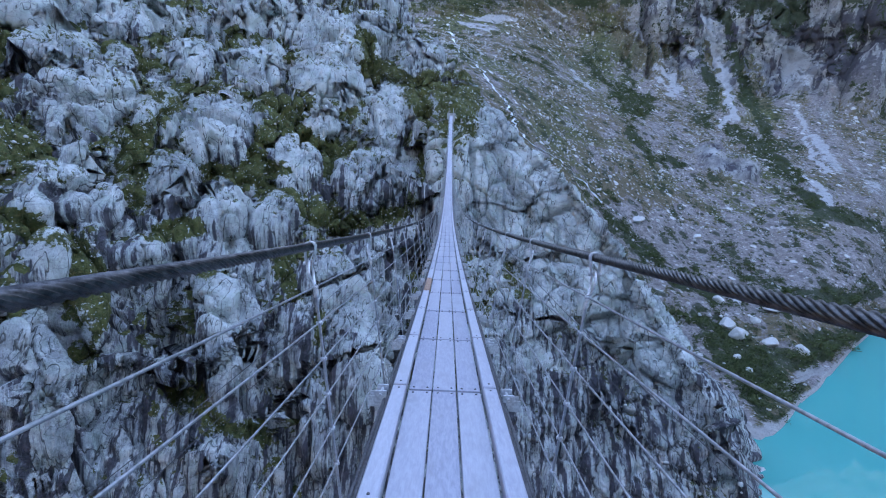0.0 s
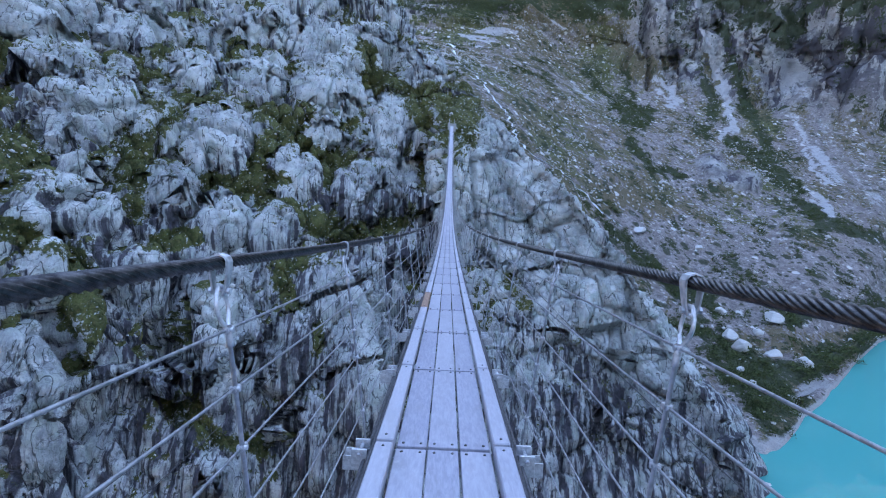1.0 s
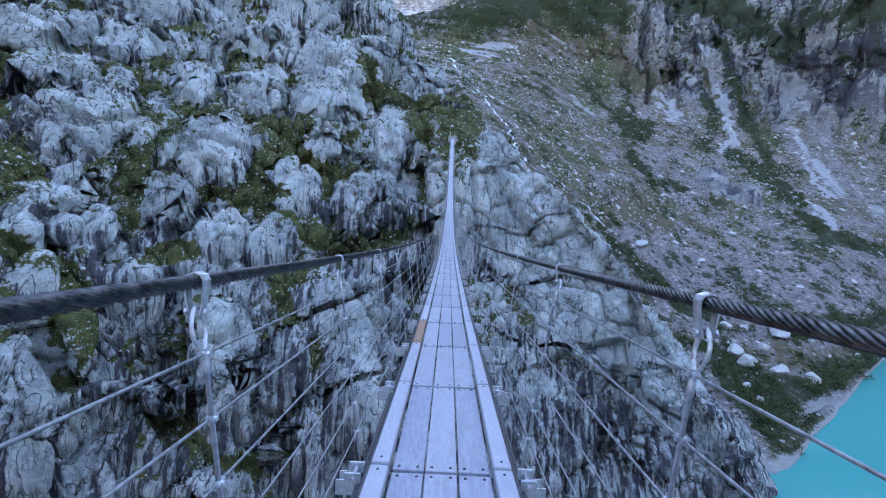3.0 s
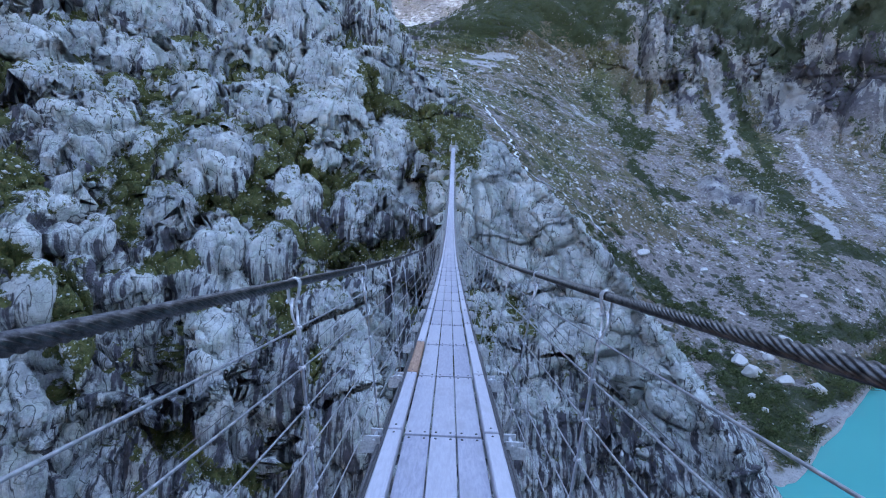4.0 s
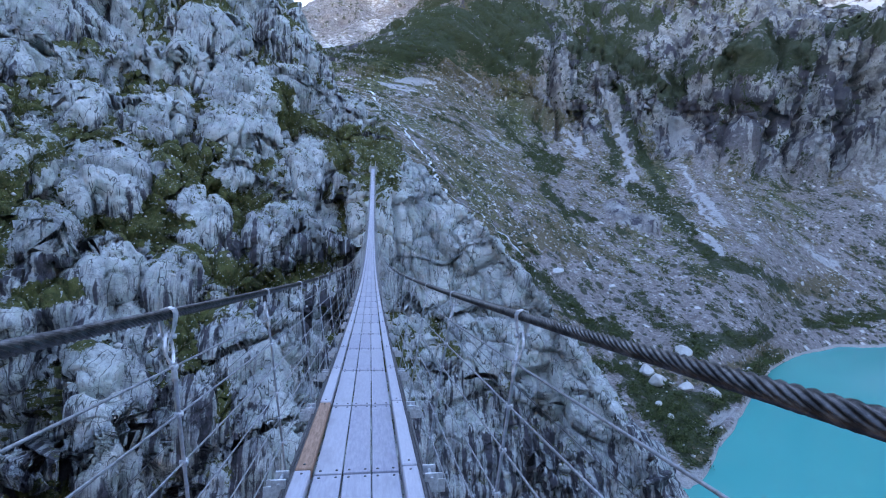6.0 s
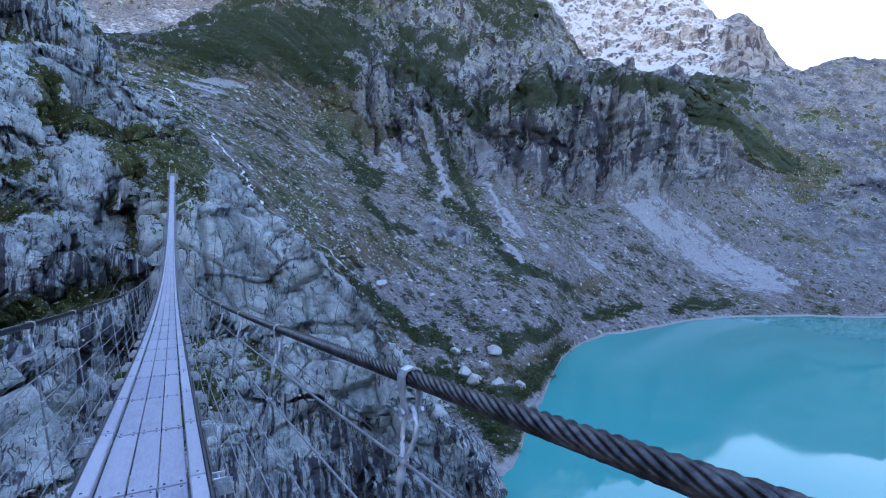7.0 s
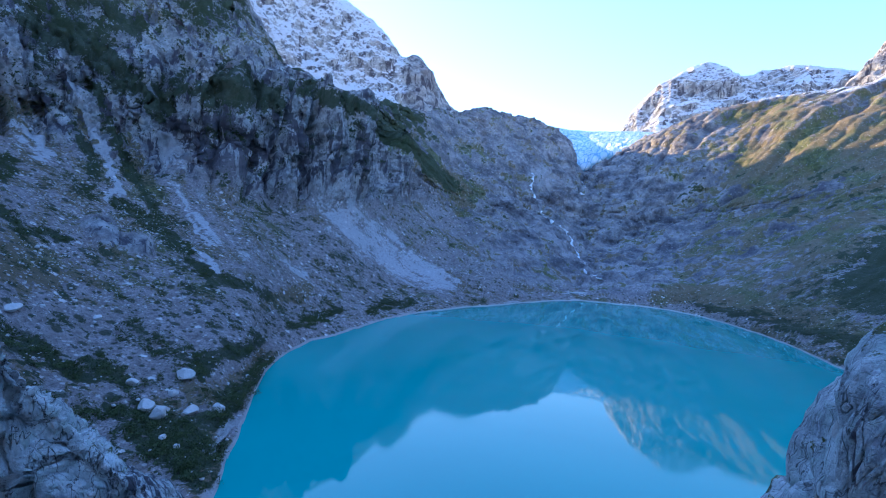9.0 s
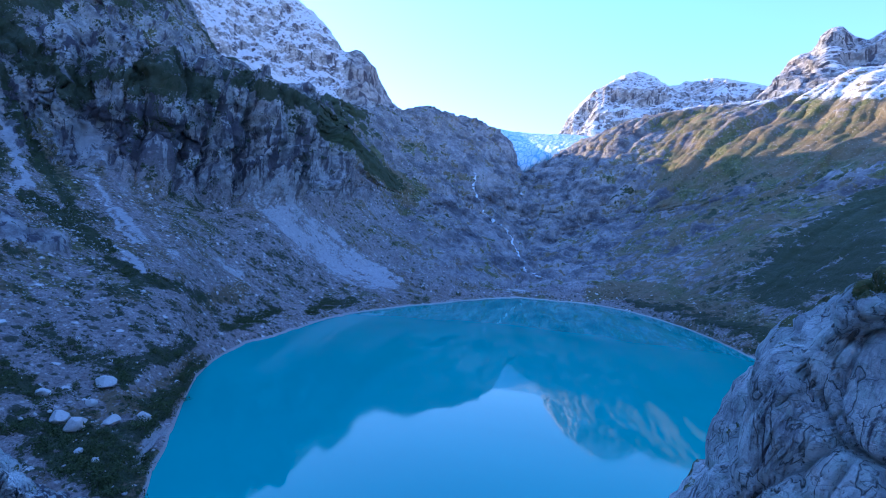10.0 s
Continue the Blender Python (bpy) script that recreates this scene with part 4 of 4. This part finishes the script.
def tube(bm, points, radius, sides=8, twist=0.0, lobes=0, depth=0.0):
    """A tube along points; lobes and twist give it the strands of a wire rope."""
    rings, n = [], len(points)
    run = 0.0
    for k, q in enumerate(points):
        a, c = points[max(k - 1, 0)], points[min(k + 1, n - 1)]
        if k:
            run += (Vector(q) - Vector(points[k - 1])).length
        way = (Vector(c) - Vector(a)).normalized()
        side = way.cross(Vector((0, 0, 1)) if abs(way.z) < 0.9 else Vector((1, 0, 0))).normalized()
        up = side.cross(way)
        row = []
        for j in range(sides):
            ang = math.tau * j / sides
            r = radius
            if lobes:
                r = radius - depth * abs(math.sin(lobes * ang / 2))
                ang += run * twist
            row.append(bm.verts.new(Vector(q) + (side * math.cos(ang) + up * math.sin(ang)) * r))
        rings.append(row)
    for a, b in zip(rings, rings[1:]):
        for j in range(sides):
            f = bm.faces.new((a[j], a[(j + 1) % sides], b[(j + 1) % sides], b[j]))
            f.smooth = True
    bm.faces.new(rings[0])
    bm.faces.new(rings[-1])


def along(x, height, y0, y1, stride):
    n = max(2, int((y1 - y0) / stride))
    return [(x, y0 + (y1 - y0) * k / n, deck_z(y0 + (y1 - y0) * k / n) + height) for k in range(n + 1)]


def handrail_cable(side):
    cable = thing("handrail_cable", "thick dark steel wire rope strung as the bridge's handrail", "cable", "handrail cables")
    for y0, y1, stride, fine in ((FIRST, -2.0, 0.5, False), (-2.0, 20.0, 0.022, True), (20.0, LAST, 0.8, False)):
        bm = bmesh.new()
        if fine:
            tube(bm, along(side * RAIL_X, RAIL_H, y0, y1, stride), 0.0228, 36, -23.0, 9, 0.0058)
        else:
            tube(bm, along(side * RAIL_X, RAIL_H, y0, y1, stride), 0.0215, 8)
        part("rope", bm, ROPE, cable)


for s in (-1, 1):
    handrail_cable(s)


# Hangers: a strap over the rope, a link, a rod down to the cross beam, with clips for the side wires.
WIRES = [0.21 + 0.188 * k for k in range(6)]


def foot_x(drop):
    """How far out the hanger stands at that drop below the rope."""
    return RAIL_X - (RAIL_X - 0.54) * min(drop / 1.34, 1.1)


def hanger(side):
    h = thing("hanger", "galvanised steel hanger with strap, link and clipped side wires", "bridge hanger", "hangers along the bridge")
    # A flat band bent over the rope, its two legs narrowing to the bolt.
    bm = bmesh.new()
    prof = [(-0.014, -0.105), (-0.024, -0.07), (-0.030, -0.02), (-0.030, 0.006), (-0.022, 0.022), (0.0, 0.030), (0.022, 0.022), (0.030, 0.006), (0.030, -0.02), (0.024, -0.07), (0.014, -0.105)]
    half = [0.010, 0.013, 0.018, 0.020, 0.020, 0.020, 0.020, 0.020, 0.018, 0.013, 0.010]
    rows = []
    for (x, z), w in zip(prof, half):
        n = Vector((x, 0, max(z, 0.0) if abs(x) < 0.029 else 0.0)).normalized() * 0.006 if z > -0.03 else Vector((math.copysign(0.006, x), 0, 0))
        rows.append([bm.verts.new((x, -w, z)), bm.verts.new((x, w, z)), bm.verts.new((x - n.x, w, z - n.z)), bm.verts.new((x - n.x, -w, z - n.z))])
    for a, b in zip(rows, rows[1:]):
        for j in range(4):
            bm.faces.new((a[j], b[j], b[(j + 1) % 4], a[(j + 1) % 4]))
    bm.faces.new(rows[0]), bm.faces.new(rows[-1][::-1])
    bmesh.ops.recalc_face_normals(bm, faces=bm.faces)
    strap = part("strap", bm, ZINC, h)
    bm = bmesh.new()
    tube(bm, [(-0.033, 0, -0.088), (0.033, 0, -0.088)], 0.0065, 8)
    for x in (-0.028, 0.028):
        bmesh.ops.create_cone(bm, cap_ends=True, segments=6, radius1=0.011, radius2=0.011, depth=0.008, matrix=Matrix.Translation((x, 0, -0.088)) @ Matrix.Rotation(math.pi / 2, 4, "Y"))
    part("bolt", bm, ZINC, strap)
    # A wishbone eye round the bolt, its arms running together into the rod.
    lean = side * (foot_x(0.24) - RAIL_X) / 0.24
    for way in (-1, 1):
        bm = bmesh.new()
        arm = []
        for k in range(13):
            t = k / 12
            drop = 0.074 + 0.15 * t
            arm.append((lean * drop * t, way * (0.006 + 0.030 * math.sin(math.pi * min(t * 1.18, 1.0)) ** 0.8), -drop))
        tube(bm, arm, 0.0068, 8)
        part("arm", bm, ZINC, h)
    bm = bmesh.new()
    end = 1.42
    tube(bm, [(side * (foot_x(0.2) - RAIL_X), 0, -0.2), (side * (foot_x(end) - RAIL_X), 0, -end)], 0.0078, 8)
    part("rod", bm, ZINC, h)
    bm = bmesh.new()
    tube(bm, [(side * (foot_x(d) - RAIL_X), 0, -d) for d in (0.195, 0.205, 0.25, 0.265)], 0.0112, 10)
    part("socket", bm, ZINC, h)
    for d in WIRES:
        bm = bmesh.new()
        x = side * (foot_x(d) - RAIL_X)
        tube(bm, [(x, -0.022, -d), (x, 0.022, -d)], 0.010, 8)
        tube(bm, [(x - 0.016, 0, -d), (x + 0.016, 0, -d)], 0.0085, 8)
        part("clip", bm, ZINC, h)
    return h


stations = [HANGER0 + BAY * k for k in range(-12, 89) if FIRST + 0.8 < HANGER0 + BAY * k < LAST - 1.0]
for s in (-1, 1):
    first = hanger(s)
    first.location = (s * RAIL_X, stations[0], deck_z(stations[0]) + RAIL_H)
    first.scale = (1, 1, 0.985)
    first.rotation_euler = (deck_tilt(stations[0]), 0, 0)
    for y in stations[1:]:
        copy_thing(first, Matrix.Translation((s * RAIL_X, y, deck_z(y) + RAIL_H)) @ Matrix.Rotation(deck_tilt(y), 4, "X"))

for s in (-1, 1):
    for d in WIRES:
        wire = thing("side_wire", "thin steel side wire strung from hanger to hanger", "wire", "side wires of the bridge")
        bm = bmesh.new()
        tube(bm, along(s * foot_x(d), RAIL_H - d, FIRST, LAST, 0.87), 0.0046, 6)
        part("strand", bm, WIRE, wire)

# Carrying ropes under the deck's edges and the long wind ropes that hold the bridge sideways.
for s in (-1, 1):
    for dx, dz in ((0.478, -0.035), (0.515, -0.075)):
        rope = thing("carrying_rope", "dark steel carrying rope under the deck's edge", "cable", "carrying ropes")
        bm = bmesh.new()
        tube(bm, along(s * dx, dz, FIRST, LAST, 1.0), 0.018, 8)
        part("rope", bm, DARK_STEEL, rope)
    for k, (bow, drop) in enumerate(((15, 12), (18, 16))):
        rope = thing("wind_rope", "thin dark wind rope bowed out beside the bridge", "cable", "wind ropes")
        bm = bmesh.new()
        pts = []
        for j in range(61):
            t = j / 60
            y = FIRST + (LAST - FIRST) * t
            swell = 1 - (2 * t - 1) ** 2
            pts.append((s * (20 + 5 * k - bow * swell), y, deck_z(y) - 3 - 3 * k - drop * (1 - swell)))
        tube(bm, pts, 0.018, 6)
        part("rope", bm, DARK_STEEL, rope)

# Cross beams that carry the deck, with a lug on either end.
def cross_beam():
    beam = thing("cross_beam", "galvanised channel cross beam reaching past the deck", "beam", "cross beams under the deck")
    bm = bmesh.new()
    slab(bm, -0.66, 0.66, -0.06, 0.06, -0.145, -0.137, 0)
    slab(bm, -0.66, 0.66, -0.06, -0.052, -0.137, -0.05, 0)
    slab(bm, -0.66, 0.66, 0.052, 0.06, -0.137, -0.05, 0)
    part("channel", bm, ZINC, beam)
    for s in (-1, 1):
        bm = bmesh.new()
        slab(bm, min(s * 0.50, s * 0.60), max(s * 0.50, s * 0.60), -0.085, -0.066, -0.13, 0.005, 0.002)
        slab(bm, min(s * 0.50, s * 0.60), max(s * 0.50, s * 0.60), 0.066, 0.085, -0.13, 0.005, 0.002)
        lug = part("lug", bm, ZINC, beam)
        bm = bmesh.new()
        tube(bm, [(s * 0.55, -0.11, -0.03), (s * 0.55, 0.11, -0.03)], 0.014, 8)
        part("pin", bm, ZINC, lug)
    return beam


beam = cross_beam()
joints_at = [JOINT0 + BAY * k for k in range(-13, 87)]
beam.location = (0, joints_at[0], deck_z(joints_at[0]))
beam.rotation_euler = (deck_tilt(joints_at[0]), 0, 0)
for y in joints_at[1:]:
    copy_thing(beam, Matrix.Translation((0, y, deck_z(y))) @ Matrix.Rotation(deck_tilt(y), 4, "X"))

# The deck: three planks side by side between raised edge beams, bay after bay.
deck = tagged(new("bridge_deck"), "narrow hanging bridge deck of weathered grey planks between edge beams", "bridge deck")


def piece(name, x0, x1, z0, z1, bevel):
    bm = bmesh.new()
    slab(bm, x0, x1, 0.006, BAY - 0.006, z0, z1, bevel)
    me = bpy.data.meshes.new(name)
    bm.to_mesh(me)
    bm.free()
    return me


plank_mesh = piece("plank", -0.1, 0.1, -0.045, 0.0, 0.004)
edge_mesh = piece("edge_beam", -0.058, 0.058, -0.05, 0.045, 0.008)
new_edge_mesh = edge_mesh.copy()
plank_mesh.materials.append(PLANK), edge_mesh.materials.append(EDGE), new_edge_mesh.materials.append(TIMBER)
bolt_bm = bmesh.new()
bmesh.ops.create_cone(bolt_bm, cap_ends=True, segments=10, radius1=0.011, radius2=0.008, depth=0.008)
bolt_mesh = bpy.data.meshes.new("bolt")
bolt_bm.to_mesh(bolt_mesh)
bolt_bm.free()
bolt_mesh.materials.append(DARK_STEEL)


def lay(me, name, x, y, z=0.0, roll=0.0):
    ob = new(name, me)
    ob.parent = deck
    a, e = deck_z(y), deck_z(y + BAY)
    ob.matrix_basis = Matrix.Translation((x, y, a + z)) @ Matrix.Rotation(math.atan2(e - a, BAY), 4, "X") @ Matrix.Rotation(roll, 4, "Y")
    return ob


rng = random.Random(4)
NEW_BAY = JOINT0 + 3 * BAY
for y in joints_at:
    for x in (-0.212, 0.0, 0.212):
        lay(plank_mesh, "plank", x + rng.uniform(-0.002, 0.002), y, rng.uniform(-0.002, 0.002), rng.uniform(-0.006, 0.006))
    for s in (-1, 1):
        mended = s < 0 and abs(y - NEW_BAY) < 0.1
        ob = lay(new_edge_mesh if mended else edge_mesh, "edge_beam", s * 0.392, y, rng.uniform(-0.003, 0.003))
        if mended:
            tagged(ob, "newer reddish brown timber edge beam")
    if -3 < y < 26:
        for x in (-0.212, 0.0, 0.212):
            for dx in (-0.06, 0.06):
                for dy in (0.05, BAY - 0.05):
                    b = lay(bolt_mesh, "bolt", 0, y)
                    b.matrix_basis = b.matrix_basis @ Matrix.Translation((x + dx, dy, 0.003))
        for s in (-1, 1):
            for dy in (0.07, BAY - 0.07):
                b = lay(bolt_mesh, "bolt", 0, y)
                b.matrix_basis = b.matrix_basis @ Matrix.Translation((s * 0.392, dy, 0.048))


# Landing blocks at both ends with the posts over which the ropes run.
def landing(y, way):
    block = thing("landing_block", "concrete landing block with steel posts at the bridge's end", "bridge abutment", "bridge abutments")
    bm = bmesh.new()
    z = deck_z(y)
    slab(bm, -1.3, 1.3, min(y, y + way * 3.0), max(y, y + way * 3.0), z - 4.5, z - 0.02, 0.05)
    part("block", bm, CONCRETE, block)
    for s in (-1, 1):
        bm = bmesh.new()
        slab(bm, s * RAIL_X - 0.09, s * RAIL_X + 0.09, y + way * 0.3 - 0.09, y + way * 0.3 + 0.09, z - 0.3, z + 1.5, 0.01)
        part("post", bm, ZINC, block)


landing(LAST, 1)
landing(FIRST, -1)


# ---- loose things on the slopes ----
def stone_mesh(name, seed, detail=2):
    bm = bmesh.new()
    bmesh.ops.create_icosphere(bm, subdivisions=detail, radius=1.0)
    r = random.Random(seed)
    cuts = [(Vector((r.uniform(-1, 1), r.uniform(-1, 1), r.uniform(-0.6, 1))).normalized(), r.uniform(0.55, 0.85)) for _ in range(7)]
    for v in bm.verts:
        for n, d in cuts:
            over = v.co.dot(n) - d
            if over > 0:
                v.co -= n * over
        v.co *= 1 + 0.08 * noise.noise(v.co * 2.3 + Vector((seed, 0, 0)))
    me = bpy.data.meshes.new(name)
    bm.to_mesh(me)
    bm.free()
    me.materials.append(STONE)
    return me


BIG = [(33.6, -19.4, 3.6), (32.5, -18.6, 3.0), (36.6, -19.5, 2.9), (39.2, -19.6, 2.8), (35.9, -16.2, 3.6), (31.3, -16.4, 2.4), (21.9, -9.0, 3.0), (34.8, -17.6, 2.2), (33.9, -21.6, 1.4), (35.4, -22.6, 1.3), (28.2, -10.2, 2.2)]
for k, (bearing, angle, size) in enumerate(BIG):
    place = valley.spot(bearing, angle)
    ob = tagged(new("boulder", stone_mesh("boulder", k + 3, 3)), "pale angular boulder lying on the turf by the lake", "boulder", "boulders above the shore")
    ob.location, ob.scale = place + Vector((0, 0, size * 0.3)), (size * rng.uniform(0.9, 1.4), size, size * rng.uniform(0.65, 0.85))
    ob.rotation_euler = (rng.uniform(-0.3, 0.3), rng.uniform(-0.3, 0.3), rng.uniform(0, 6))


def scatter(name, land, weight, count, make, label, category, material):
    """Many small pieces strewn over a sheet of ground, thickest where weight is high, in one mesh."""
    pick = np.random.RandomState(len(name) + count)
    chosen = pick.choice(len(weight), count, p=weight / weight.sum())
    verts, faces, total = [], [], 0
    for k in chosen:
        v, f, size = make(pick)
        v = v * size + land.p[k] + pick.uniform(-1, 1, 3) * (1.5, 1.5, 0)
        verts.append(v)
        faces.append(f + total)
        total += len(v)
    me = bpy.data.meshes.new(name)
    v, f = np.concatenate(verts), np.concatenate(faces)
    me.vertices.add(len(v))
    me.vertices.foreach_set("co", v.astype(np.float32).ravel())
    me.loops.add(f.size)
    me.loops.foreach_set("vertex_index", f.astype(np.int32).ravel())
    me.polygons.add(len(f))
    me.polygons.foreach_set("loop_start", np.arange(0, f.size, 3, dtype=np.int32))
    me.update(calc_edges=True)
    me.materials.append(material)
    return tagged(new(name, me), label, category, kind="stuff")


def ball(detail):
    bm = bmesh.new()
    bmesh.ops.create_icosphere(bm, subdivisions=detail, radius=1.0)
    v, f = np.array([q.co for q in bm.verts]), np.array([[q.index for q in t.verts] for t in bm.faces])
    bm.free()
    return v, f


BALL1 = ball(1)


def pebble(pick):
    v = BALL1[0] * pick.uniform(0.65, 1.25, (len(BALL1[0]), 1)) * (pick.uniform(0.8, 1.4), 1, pick.uniform(0.6, 0.95))
    return v, BALL1[1], min(0.16 + 0.2 * pick.exponential(), 1.4)


def chip(pick):
    v, f, size = pebble(pick)
    return v, f, 0.6 * size


def tuft(pick):
    """A handful of leaf blades and sprays round a low bush."""
    n = 46
    c = pick.normal(0, 1, (n, 3)) * (0.55, 0.55, 0.3) + (0, 0, 0.35)
    a, b = pick.normal(0, 0.24, (n, 3)), pick.normal(0, 0.24, (n, 3))
    v = np.stack([c, c + a, c + b], 1).reshape(-1, 3)
    return v, np.arange(3 * n).reshape(-1, 3), pick.uniform(0.8, 2.0)


area = np.hypot(valley.p[:, 0], valley.p[:, 1])
close = (1 - step(area, 420, 640)) * lift * (valley.p[:, 2] > -79)
scatter("scree_stones", valley, close * (0.15 + valley.masks["scree"].clip(0, 1)) * (0.1 + step(patchy, -0.2, 0.4)) * area + 1e-9, 17000, pebble, "pale stones strewn over the scree slopes", "stones", STONE)
bush = close * step(valley.masks["scrub"] + 0.5 * fractal(valley.p / 14, 3, 95), 0.25, 0.6) * area
scatter("dwarf_pine", valley, bush + 1e-9, 6500, tuft, "dark green dwarf pine and alder scrub", "shrubs", LEAF)
ledges = bluff.masks["grass"].clip(0, 1) * step(bluff.level, 2.0, 2.5)
scatter("ledge_stones", bluff, ledges + 1e-9, 2600, chip, "pale stones lying on the turf ledges", "stones", STONE)


# Streams: ribbons of white water lying on the slope.
def stream(name, line, width, label, seed, high=0.7):
    r = random.Random(seed)
    bm = bmesh.new()
    pts = []
    for a, b in zip(line, line[1:]):
        for k in range(9):
            t = k / 9
            pts.append(valley.spot(a[0] + (b[0] - a[0]) * t + r.uniform(-0.2, 0.2), a[1] + (b[1] - a[1]) * t))
    rows = []
    for k, q in enumerate(pts):
        way = (pts[min(k + 1, len(pts) - 1)] - pts[max(k - 1, 0)])
        side = Vector((q.y, -q.x, 0)).normalized()
        w = width * r.choice((0.12, 0.4, 0.8, 1.1)) * r.uniform(0.7, 1.2)
        lift_by = Vector((-q.x, -q.y, 60)).normalized() * high
        rows.append([bm.verts.new(q + side * w * s + lift_by * (1.0 if s == 0 else 0.2)) for s in (-1, -0.4, 0, 0.4, 1)])
    for a, b in zip(rows, rows[1:]):
        for j in range(4):
            bm.faces.new((a[j], a[j + 1], b[j + 1], b[j])).smooth = True
    me = bpy.data.meshes.new(name)
    bm.to_mesh(me)
    bm.free()
    me.materials.append(FOAM)
    return tagged(new(name, me), label, "stream", kind="structure")


stream("stream", [(-0.5, 10.6), (0.8, 8.5), (2.6, 7.5), (4.2, 5.5), (5.8, 3.8), (6.7, 2.1), (7.3, 0.8), (9.2, -1.1), (12.2, -2.6), (13.9, -3.8), (17.6, -7.2), (20.2, -8.8)], 1.0, "narrow white mountain stream falling down the slope", 1)
stream("waterfall", [(79.7, 8.8), (80.0, 7.4), (80.3, 5.5)], 7.0, "white waterfall dropping from the glacier's rock step", 2, 9.0)
stream("glacier_stream", [(73.8, 8.6), (74.4, 5.6), (75.3, 4.0), (77.5, 2.5), (79.0, 0.9), (80.1, -0.7), (81.3, -2.6), (83.6, -3.4)], 6.0, "glacier stream winding down to the lake", 3, 6.0)
